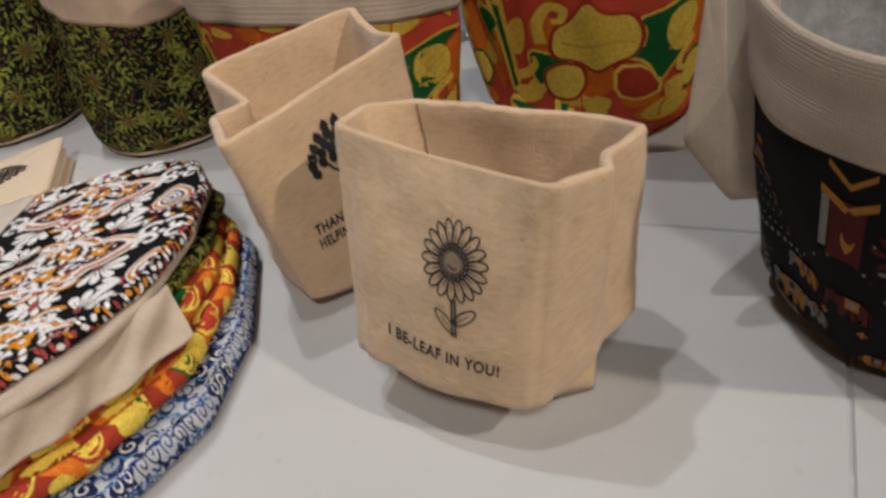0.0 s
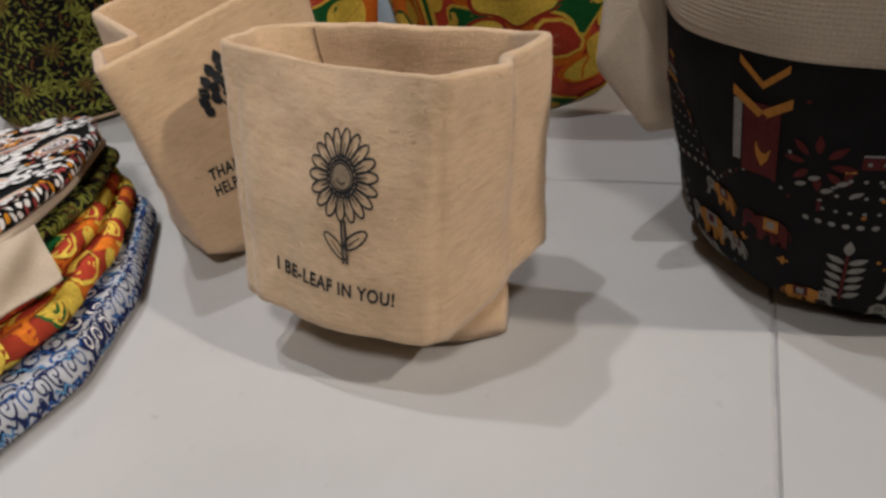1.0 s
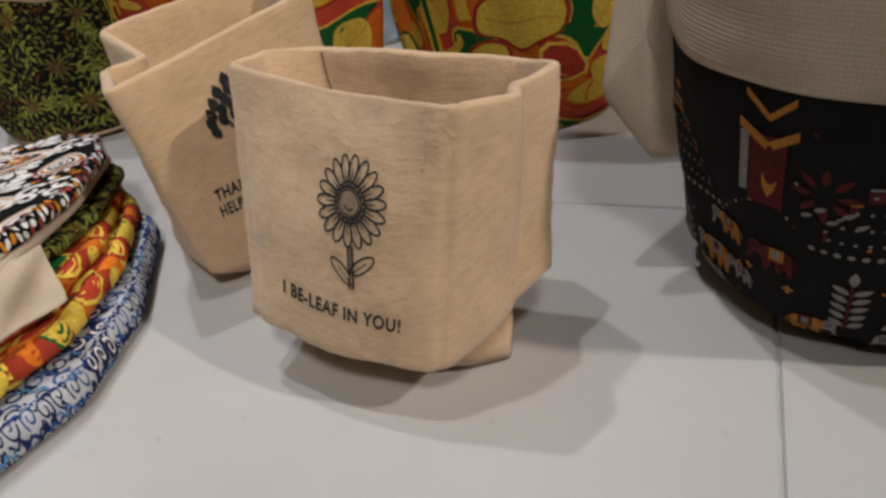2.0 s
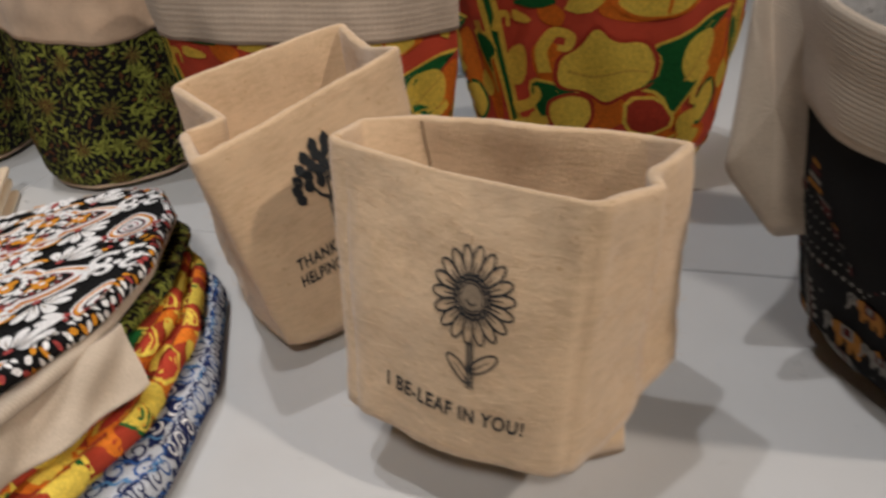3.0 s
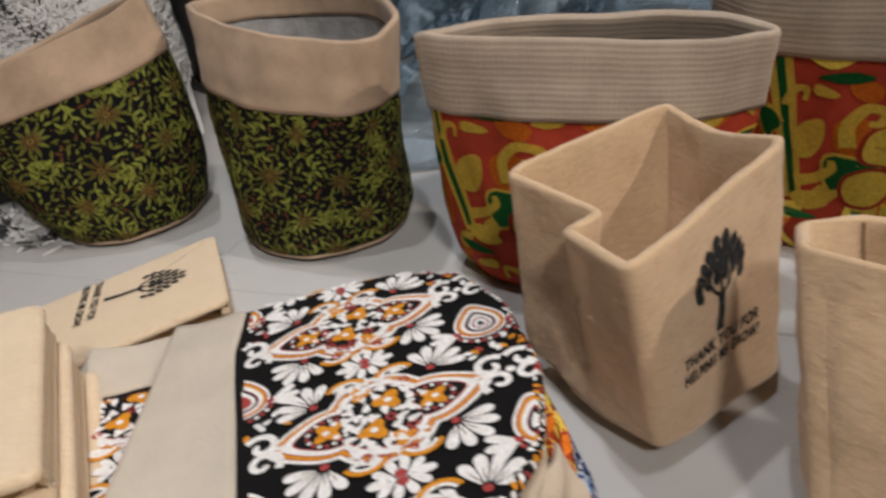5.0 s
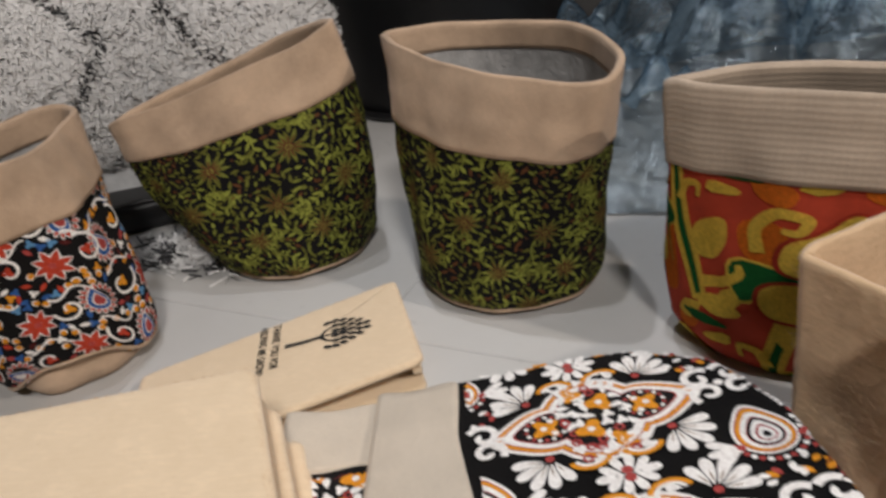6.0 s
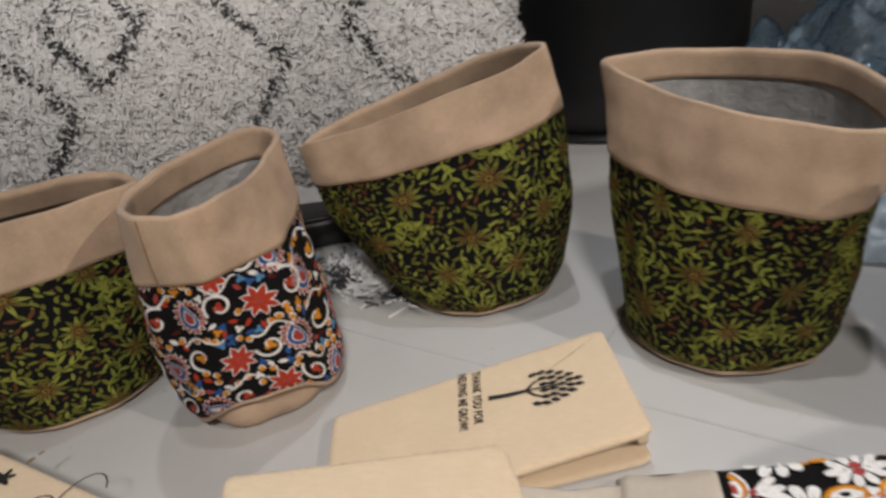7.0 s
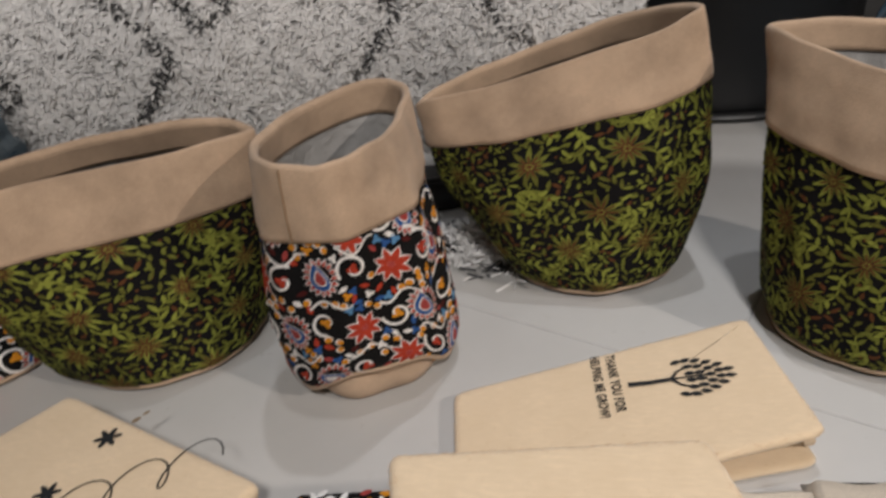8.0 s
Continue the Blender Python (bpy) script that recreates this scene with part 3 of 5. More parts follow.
def paisley(x0, x1, y0, y1, rng, at=(-0.153, 0.362), turn=8.8):
    """White and amber ogee medallions with leaf fans, scrolls and dots on black."""
    p = Print()
    wide, high, half = 0.114, 0.0815, 0.0415
    ct, st = math.cos(radians(turn)), math.sin(radians(turn))
    for j in range(-3, 4):
        for i in range(-2, 3):
            ox, oy = i * wide - half, j * high
            wx, wy = at[0] + ox * ct - oy * st, at[1] + ox * st + oy * ct
            if not (x0 - 0.08 < wx < x1 + 0.08 and y0 - 0.08 < wy < y1 + 0.08):
                continue
            for lay, (col, g) in enumerate((("white", 0.0018), ("rose", 0.0000), ("amber", -0.0004), ("rose", -0.0022), ("white", -0.0026), ("rose", -0.0054), ("black", -0.0060))):
                for d in (-1, 1):
                    p.poly(heart(ox + d * 0.0185, oy, 0 if d > 0 else math.pi, 0.0180 + g), col, 2 + lay)
                p.disc(ox, oy, 0.0235 + g, col, 2 + lay, 30, 1.18)
            for d in (-1, 1):
                hx = ox + d * 0.0225
                for k in range(18):
                    a = k * math.pi / 9
                    p.disc(hx + 0.0088 * math.cos(a), oy + 0.0080 * math.sin(a), 0.0011, "rose" if k % 2 else "white", 9, 7)
                p.blob(hx, oy, 0.0056, 4, 0.32, 0.6, "amber", 9)
                p.disc(hx + d * 0.001, oy, 0.0016, "white", 10, 8)
                for q in (-1, 1):
                    p.disc(hx - d * 0.003, oy + q * 0.0045, 0.0016, "white", 10, 8)
                # scroll pair past the point, and the dot between mirrored pairs
                    tx = ox + d * half
                    p.spiral(tx + d * 0.0085, oy + q * 0.0058, math.pi / 2 * q - d * 0.9, 0.0078, 1.05, 0.0036, "white", 8, d * q)
                    p.stroke([(tx - d * 0.002, oy + q * 0.0012), (tx + d * 0.004, oy + q * 0.0016), (tx + d * 0.010, oy + q * 0.0008)], 0.0024, 0.0016, "white", 8)
                    fx, fy = ox + d * 0.0265, oy + q * 0.0205
                    base = q * (0.95 if d > 0 else math.pi - 0.95)
                    for k in range(5):
                        a = base + (k - 2) * 0.50
                        L = 0.0170 - 0.0012 * abs(k - 2)
                        p.petal(fx + 0.0028 * math.cos(a), fy + 0.0028 * math.sin(a), a, L - 0.001, 0.0054, "white", 10)
                        p.leaf(fx + 0.004 * math.cos(a), fy + 0.004 * math.sin(a), a, L * 0.45, 0.0007, "faded", 11)
                    p.disc(fx, fy, 0.0020, "rose", 12, 8)
                    p.ring(ox + d * 0.011, oy + q * 0.025, 0.0085, 0.0022, "amber", 11, 14, 0.8, 0, 0.3 if q > 0 else 3.4, 2.9 if q > 0 else 6.0)
                    p.ring(ox + d * 0.011, oy + q * 0.025, 0.0062, 0.0016, "white", 11, 14, 0.8, 0, 0.3 if q > 0 else 3.4, 2.9 if q > 0 else 6.0)
            p.disc(ox + half + 0.0155, oy, 0.0022, "white", 8, 10)
            for q in (-1, 1):
                p.disc(ox, oy + q * 0.0385, 0.0024, "rose", 13, 8)
                for k in range(6):
                    a = q * (0.25 + k * 0.53)
                    p.petal(ox + 0.0026 * math.cos(a), oy + q * 0.038 + 0.0026 * math.sin(a), a, 0.0112, 0.0042, "white", 12)
                p.blob(ox + q * 0.0045, oy + q * 0.0085, 0.0056, 3, 0.28, 1.0 * q, "amber", 10)
                p.disc(ox + q * 0.0045, oy + q * 0.0085, 0.0018, "white", 11, 8)
                p.blob(ox - q * 0.006, oy + q * 0.0185, 0.0042, 3, 0.3, 2.0 * q, "amber", 10)
            for x, y in filler(rng, 0.030, 0.056, [(0.0195, 0.0365, 0.005), (0.0105, 0.0195, 0.005)], 700, 0.0021):
                a = rng.random() * 6.28
                px, py = ox - 0.015 + x, oy - 0.028 + y
                k = rng.random()
                if k < 0.62:
                    p.petal(px - 0.0030 * math.cos(a), py - 0.0030 * math.sin(a), a, 0.0066, 0.0038, "white", 10)
                elif k < 0.92:
                    p.blob(px, py, 0.0024, 3, 0.3, a, "white", 10)
                else:
                    p.ring(px, py, 0.0019, 0.0012, "rose", 10, 9)
            # pointed medallions between the rows
            for mx, my, ang in ((ox + half + 0.0155, oy + high / 2, math.pi / 2),):
                for lay, (col, g) in enumerate((("white", 1.0), ("rose", 0.90), ("amber", 0.86), ("white", 0.74), ("rose", 0.58), ("black", 0.55), ("white", 0.46), ("rose", 0.32), ("white", 0.26), ("black", 0.12))):
                    p.poly(heart(mx, my, ang, 0.0145 * g), col, 5 + lay)
                for q in (-1, 1):
                    for k in range(3):
                        a = (math.pi if q < 0 else 0) + q * (k - 1) * 0.55
                        p.petal(mx + q * 0.0125, my - 0.003, a, 0.0135, 0.0046, "white", 9)
                    p.disc(mx + q * 0.0125, my - 0.003, 0.0018, "rose", 10, 8)
                for k in range(15):
                    a = math.pi + 0.15 + k * (math.pi - 0.3) / 14
                    p.disc(mx + 0.0145 * math.cos(a), my + 0.0010 + 0.0145 * math.sin(a), 0.0013, "white" if k % 2 else "rose", 8, 7)
                for x, y in filler(rng, 0.034, 0.010, [], 160, 0.0021):
                    a = rng.random() * 6.28
                    p.leaf(mx - 0.017 + x, my - 0.0255 + y, a, 0.0052, 0.0030, rng.choice(["white", "rose", "white", "amber"]), 7)
    for n, v in enumerate(p.v):
        p.v[n] = np.stack([at[0] + v[:, 0] * ct - v[:, 1] * st, at[1] + v[:, 0] * st + v[:, 1] * ct], 1)
    return p


def edge_leaves(C, H, rng):
    """Small white, amber and rose leaves for the turned edge of the medallion cloth."""
    p = Print()
    for x, y in filler(rng, C, H, [], 4000, 0.0021):
        a = rng.random() * 6.28
        p.leaf(x - 0.0025 * math.cos(a), y - 0.0025 * math.sin(a), a, 0.0062, 0.0032, rng.choice(["white", "white", "amber", "rose", "white"]), 2)
    return p


def garden_print(C, H, rng):
    """Red flowers, blue drops, white scrolls and orange buds on black."""
    p, done = Print(), []
    n, m = max(3, round(C / 0.042)), max(2, math.ceil(H / 0.036))
    for j in range(m + 1):
        for i in range(n):
            x, y = (i + 0.5 * (j % 2)) * C / n + rng.normal(0, 0.0028), (j + 0.3) * 0.036 + rng.normal(0, 0.0028)
            if (i + j) % 2:
                for k in range(8):
                    a = k * math.pi / 4 + 0.2
                    p.leaf(x, y, a, 0.0130, 0.0066, "white", 3)
                    p.leaf(x + 0.001 * math.cos(a), y + 0.001 * math.sin(a), a, 0.0112, 0.0046, "red", 4)
                p.disc(x, y, 0.0022, "rose", 5, 9)
            else:
                ang = rng.random() * 1.2 + 0.9
                c, s = math.cos(ang), math.sin(ang)
                for k in range(16):
                    a = k * math.pi / 8
                    p.leaf(x + 0.0065 * math.cos(a), y + 0.0080 * math.sin(a), a, 0.0058, 0.0034, "white", 3)
                    p.leaf(x + 0.0068 * math.cos(a), y + 0.0083 * math.sin(a), a, 0.0044, 0.0024, "red", 4)
                for q, col, lay in ((1.0, "white", 4), (0.9, "blue", 5), (0.58, "white", 6), (0.48, "rose", 7)):
                    p.drop(x - 0.0095 * q * c, y - 0.0095 * q * s, ang, 0.0200 * q, 0.0150 * q, col, lay, 0.22)
            done.append((x, y, 0.0125))
            hand = 1 if rng.random() < 0.5 else -1
            sx, sy = x + C / n * 0.5, y + 0.004
            p.spiral(sx, sy, rng.random() * 6, rng.uniform(0.0085, 0.0135), rng.uniform(0.7, 1.2), 0.0023, "white", 6, hand)
            p.stroke(wave_line(sx - 0.009, sx + 0.018, sy + 0.013, 0.0035, 0.026, rng.random() * 6, 14), 0.0020, 0.0012, "white", 6)
            p.blob(sx, sy, 0.0032, 3, 0.3, rng.random() * 6, rng.choice(["red", "amber", "blue"]), 7)
            done.append((sx, sy, 0.0105))
    for x, y in filler(rng, C, H, done, 7000, 0.0024):
        a, k = rng.random() * 6.28, rng.random()
        if k < 0.5:
            p.disc(x, y, 0.0027, "white", 1, 9)
            p.disc(x + 0.0006 * math.cos(a), y + 0.0006 * math.sin(a), 0.0022, "amber", 2, 9)
        elif k < 0.75:
            p.leaf(x - 0.003 * math.cos(a), y - 0.003 * math.sin(a), a, 0.0075, 0.0036, rng.choice(["red", "rose", "maroon", "blue", "white"]), 2)
        else:
            p.blob(x, y, 0.0026, 3, 0.35, a, rng.choice(["blue", "white", "amber", "sky"]), 2)
    return p


def blue_print(C, H, rng):
    """Navy and blue scrolls on white."""
    p = Print()
    n, m = max(3, int(C / 0.0125)), max(2, math.ceil(H / 0.0105))
    for j in range(m + 1):
        for i in range(n):
            x, y = (i + 0.5 * (j % 2)) * C / n + rng.normal(0, 0.001), (j + 0.4) * 0.0105 + rng.normal(0, 0.001)
            if rng.random() < 0.28:
                p.blob(x, y, 0.0062, 4, 0.25, rng.random() * 6, "navy", 0)
                p.spiral(x, y, rng.random() * 6, 0.0045, 1.1, 0.0013, "white", 2, 1)
            else:
                p.spiral(x, y, rng.random() * 6, 0.0058, 1.3, 0.0012, rng.choice(["navy", "blue", "navy"]), 1, 1 if rng.random() < 0.5 else -1)
                p.blob(x + 0.006, y + 0.004, 0.0026, 3, 0.3, rng.random() * 6, "navy", 1)
            p.stroke(wave_line(x - 0.007, x + 0.007, y - 0.0065, 0.0012, 0.008, rng.random() * 6, 10), 0.0012, 0.0012, rng.choice(["blue", "sky", "navy"]), 3)
    return p


def elephant(p, x, y, k, body, cloth_col, face):
    """A small standing elephant in flat colours, facing one way or the other."""
    d = 1 if face else -1

    def q(pts):
        return [(x + d * a * k, y + b * k) for a, b in (pts if d > 0 else pts[::-1])]
    p.poly(q([(-10, 4), (-9, 8), (-5, 10), (5, 10), (9, 8), (10, 3), (10, -7), (7, -7), (7, 0), (4, 0), (4, -7), (1, -7), (1, 0), (-4, 0), (-4, -7), (-7, -7), (-7, 0), (-9, 1)]), body, 3)
    p.poly(q([(-9, 10), (-13, 11), (-16, 8), (-16, 0), (-18, -4), (-16, -5), (-14, -1), (-13, 2), (-9, 2)]), "bone" if body == "ochre" else body, 4)
    p.ring(x - d * 12.0 * k, y + 7 * k, 1.5 * k, 0.6 * k, "black", 6, 9)
    p.poly(q([(-3, 10.3), (5, 10.3), (5, 2), (-3, 2)]), cloth_col, 5)
    p.poly(q([(-1, 9), (3, 9), (3, 4), (-1, 4)]), "bone" if cloth_col != "bone" else "maroon", 6)
    p.stroke(q([(10, 6), (12, 2), (11.5, -2)]), 0.9 * k, 0.6 * k, body, 3)


def folk_print(C, H, rng, shift=0.030):
    """Towers, stepped shrines, sprigs, elephants and dotted rows on black."""
    p = Print()
    n = max(3, round(C / 0.100))
    dx = C / n

    def bar(x, y, w, h, col, layer=3):
        p.poly([(x - w / 2, y), (x + w / 2, y), (x + w / 2, y + h), (x - w / 2, y + h)], col, layer)
    for j in range(max(1, math.ceil(H / 0.118))):
        for i in range(n + 1):
            x, y = (i + 0.5 * (j % 2)) * dx + shift - dx, j * 0.118
            # tower with a notched ochre head
            tower = y + 0.013
            bar(x, tower + 0.056, 0.0135, 0.030, "maroon")
            bar(x - 0.0088, tower + 0.060, 0.0030, 0.026, "bone")
            p.poly([(x - 0.0105, tower + 0.0915), (x, tower + 0.0835), (x + 0.0105, tower + 0.0915), (x + 0.0105, tower + 0.0875), (x, tower + 0.0795), (x - 0.0105, tower + 0.0875)][::-1], "ochre", 5)
            p.poly([(x - 0.0085, tower + 0.1035), (x, tower + 0.0950), (x + 0.0085, tower + 0.1035), (x + 0.0085, tower + 0.1005), (x, tower + 0.0920), (x - 0.0085, tower + 0.1005)][::-1], "ochre", 5)
            p.leaf(x + 0.001, tower + 0.060, 1.55, 0.018, 0.0060, "ochre", 5)
            # stepped shrine
            hx, hy = x + 0.044, y + 0.062
            for k, w in enumerate((0.044, 0.037, 0.031, 0.023)):
                bar(hx, hy + k * 0.0068, w, 0.0046, ("maroon", "black", "maroon", "maroon")[k])
                bar(hx, hy + k * 0.0068 + 0.0048, w, 0.0008, ("bone", "bone", "ochre", "bone")[k], 4)
                for a in np.arange(-w / 2 + 0.002, w / 2, 0.0040):
                    p.disc(hx + a, hy + k * 0.0068 + 0.0022, 0.0007, "bone", 5, 6)
            for k in range(4):
                bar(hx, hy + 0.0275 + k * 0.0032, 0.011 - 0.0016 * k, 0.0020, ("ochre", "bone", "maroon", "ochre")[k], 4)
            for a in np.arange(-0.025, 0.027, 0.0042):
                p.disc(hx + a, hy - 0.0042, 0.0012, "bone", 4, 7)
            # leafy sprig and a red flower spray
            sx, sy = x + 0.034, y + 0.018
            p.stroke([(sx, sy - 0.002), (sx, sy + 0.026)], 0.0013, 0.0010, "maroon", 3)
            for k in range(5):
                for q in (-1, 1):
                    p.leaf(sx + q * 0.0006, sy + k * 0.0050, math.pi / 2 - q * 1.0, 0.0072, 0.0032, "bone", 4)
            p.leaf(sx, sy + 0.025, math.pi / 2, 0.0078, 0.0034, "bone", 4)
            for k in range(8):
                a = k * 0.8
                p.leaf(x + 0.0205 + 0.004 * math.cos(a), y + 0.082 + 0.004 * math.sin(a), a, 0.0075, 0.0028, "maroon", 3)
            for k in range(5):
                p.leaf(x + 0.014 + k * 0.0042, y + 0.071 + 0.004 * (k % 2), 0.5, 0.0046, 0.0020, "bone", 4)
            # elephants, a camel and small crosses
            elephant(p, x + 0.058, y + 0.009, 0.00078, "bone", "maroon", 1)
            elephant(p, x + 0.062, y + 0.024, 0.00086, "ochre", "bone", 1)
            elephant(p, x + 0.006, y + 0.043, 0.00072, "maroon", "ochre", 1)
            elephant(p, x + 0.020, y + 0.012, 0.00070, "ochre", "maroon", 0)
            elephant(p, x - 0.012, y + 0.024, 0.00062, "bone", "maroon", 1)
            elephant(p, x + 0.074, y + 0.046, 0.00070, "ochre", "maroon", 1)
            for a, b in ((0.012, 0.031), (-0.006, 0.034), (0.080, 0.030)):
                bar(x + a, y + b, 0.0042, 0.0013, "ochre", 4)
                bar(x + a, y + b - 0.0014, 0.0013, 0.0042, "ochre", 5)
            for k in range(13):
                p.disc(x - 0.024 + k * 0.0030, y + 0.052 + 0.018 * math.sin(k * 0.2), 0.0008, rng.choice(["bone", "maroon"]), 2, 6)
            for k in range(16):
                p.disc(x + rng.random() * dx, y + rng.random() * 0.11, 0.0008, rng.choice(["ochre", "bone", "maroon"]), 2, 6)
            for k in range(int(dx / 0.0050)):
                p.disc(x + k * 0.0050, y + 0.0015, 0.0008, "ochre", 2, 6)
    return p


# ---- structure: tiled floor, plain walls and ceiling ----
TILE_TURN, TILE_AT, TILE = -24.7, (0.2158, 0.3477), 0.6


def tile_place(a, b):
    c, s = math.cos(radians(TILE_TURN)), math.sin(radians(TILE_TURN))
    return TILE_AT[0] + a * c - b * s, TILE_AT[1] + a * s + b * c


def box(name, x0, x1, y0, y1, z0, z1, mat, m, kind, label="", category=""):
    v = [(x, y, z) for x in (x0, x1) for y in (y0, y1) for z in (z0, z1)]
    f = [(0, 1, 3, 2), (4, 6, 7, 5), (0, 4, 5, 1), (2, 3, 7, 6), (0, 2, 6, 4), (1, 5, 7, 3)]
    me = bpy.data.meshes.new(name)
    me.from_pydata(v, [], f)
    me.materials.append(mat)
    bm = bmesh.new()
    bm.from_mesh(me)
    bmesh.ops.recalc_face_normals(bm, faces=bm.faces)
    bm.to_mesh(me)
    bm.free()
    ob = new(name, me)
    ob.matrix_world = m
    return tagged(ob, label, category, "", kind)


ROOM = pose(*TILE_AT, 0, 0, 0, TILE_TURN)
GROUT = plain("grey_grout", (0.45, 0.445, 0.44), 0.9, 80)
WALL = plain("plain_wall_paint", (0.42, 0.40, 0.38), 0.8, 6)
CEIL = plain("white_ceiling_paint", (0.7, 0.7, 0.7), 0.85, 6)
floor = box("floor", -2.4, 1.8, -1.8, 2.4, -0.05, -0.0012, GROUT, ROOM, "structure", "pale glossy square floor tiles with thin grey grout", "floor")
box("wall_north", -2.5, 1.9, 2.4, 2.5, -0.05, 2.6, WALL, ROOM, "structure", "plain wall behind the goods", "wall")
box("wall_south", -2.5, 1.9, -1.9, -1.8, -0.05, 2.6, WALL, ROOM, "structure", "plain wall behind the camera", "wall")
box("wall_west", -2.5, -2.4, -1.8, 2.4, -0.05, 2.6, WALL, ROOM, "structure", "plain side wall of the shop", "wall")
box("wall_east", 1.8, 1.9, -1.8, 2.4, -0.05, 2.6, WALL, ROOM, "structure", "plain side wall of the shop", "wall")
box("ceiling", -2.5, 1.9, -1.9, 2.5, 2.6, 2.7, CEIL, ROOM, "structure", "plain white ceiling over the display", "ceiling")


# ---- fabric planters ----
def planter(label, base, rim, cuff, ground, pattern, cuff_mat, seed, bulge=0.004, crease=0.0023, piping=True, name="fabric_planter", lift=0.0, category="planter", inside=0.018, power=1.0, seam=None, arch=None):
    """An open cloth planter. base: x, y, two radii; rim: x, y, z, half-length, depth in front and behind, pinch, heading in degrees, slope along the heading."""
    rng = np.random.default_rng(seed)
    bx, by, ra, rb = base
    rx, ry, rz, a, bf, bk, k, turn, slope = rim
    nu, nv = 145, 49
    th = np.linspace(0, 2 * math.pi, nu)
    v = np.linspace(0, 1, nv)
    c, s = np.cos(th)[:, None], np.sin(th)[:, None]
    w = (v ** power)[None, :]
    curl = 1 - 0.13 * (1 - np.minimum(v / 0.10, 1))[None, :] ** 2
    lens = np.sign(s) * np.abs(s) ** k * np.where(s > 0, bk, bf)
    x = ((1 - w) * ra * c + w * a * c) * curl
    y = ((1 - w) * rb * s + w * lens) * curl
    swell = bulge * np.sin(math.pi * v)[None, :]
    ph = rng.random(8) * 6.28
    folds = crease * (np.sin(3 * th[:, None] + ph[0] + 3 * v) + 0.7 * np.sin(7 * th[:, None] + ph[1] - 5 * v) + 0.4 * np.sin(13 * th[:, None] + ph[2] + 9 * v)) * (0.35 + 0.65 * np.sin(math.pi * np.minimum(v * 1.15, 1)))[None, :]
    folds[-1] = folds[0]
    x, y = x + (swell + folds) * c, y + (swell + folds) * s
    ct, st = math.cos(radians(turn)), math.sin(radians(turn))
    cx, cy = (1 - w) * bx + w * rx, (1 - w) * by + w * ry
    X, Y = cx + x * ct - y * st, cy + x * st + y * ct
    edge = rz + slope * a * c + 0.0018 * np.sin(2 * th + ph[3])[:, None] + 0.0007 * np.sin(5 * th + ph[4])[:, None] + 0.0002 * np.sin(11 * th + ph[5])[:, None]
    edge[-1] = edge[0]
    Z = lift + 0.002 + v[None, :] * (edge - lift)
    if arch:
        # part of the hem stands clear of the floor
        mid, half, high = arch
        away = np.abs((th - mid + math.pi) % (2 * math.pi) - math.pi)
        Z = Z + (high * np.exp(-(away / half) ** 4))[:, None] * (1 - w) ** 1.5
    P = np.stack([X, Y, Z], -1)
    S = Surf(P)
    H = S.sv
    jb = int(round((1 - cuff / H) * (nv - 1)))
    thing = empty(name, bx, by, lift, label, category, "fabric planters")
    low = P[:, :1] * 0.0 + np.array([bx, by, lift + 0.0015])
    body = np.concatenate([low, P[:, :jb + 3]], 1)
    grid("body", body, ground, thing)
    up = np.array([0, 0, 1.0])
    top, N = P[:, -1:], S.N
    rows = [P[:, jb:jb + 1] + 0.0004 * N[:, jb:jb + 1], P[:, jb:jb + 1] + 0.0018 * N[:, jb:jb + 1]] + [P[:, j:j + 1] + (0.0020 + 0.0002 * math.sin(j)) * N[:, j:j + 1] for j in range(jb + 1, nv)]
    rows += [top + 0.0016 * N[:, -1:] + 0.0012 * up, top + 0.0004 * N[:, -1:] + 0.0020 * up, top - 0.0012 * N[:, -1:] + 0.0019 * up, top - 0.0024 * N[:, -1:] + 0.0009 * up]
    ji = int(round((1 - inside / H) * (nv - 1)))
    rows += [P[:, j:j + 1] - 0.0030 * N[:, j:j + 1] for j in range(nv - 1, ji - 1, -1)]
    rows += [P[:, ji:ji + 1] - 0.0016 * N[:, ji:ji + 1]]
    grid("cuff", np.concatenate(rows, 1), cuff_mat, thing, label="folded jute cuff round the rim")
    lrows = [P[:, j:j + 1] - 0.0017 * N[:, j:j + 1] for j in range(ji + 1, 1, -2)] + [low + np.array([0, 0, 0.004])]
    grid("lining", np.concatenate(lrows, 1), LINING, thing, label="grey waterproof lining")
    pr = pattern(S.su, H * jb / (nv - 1) + 0.002, rng)
    pr.lay("printed_pattern", S.at, thing)
    if piping:
        tube("base_piping", P[:-1, 1] + np.array([0, 0, 0.0]), 0.0019, JUTE, thing, label="thin jute piping")
    # a stitched side seam on the cuff
    i = seam or int(rng.integers(20, 60))
    tube("seam", P[i, jb:nv] + 0.0021 * N[i, jb:nv], 0.0006, INK["seam"], thing, 5, False)
    return thing, S


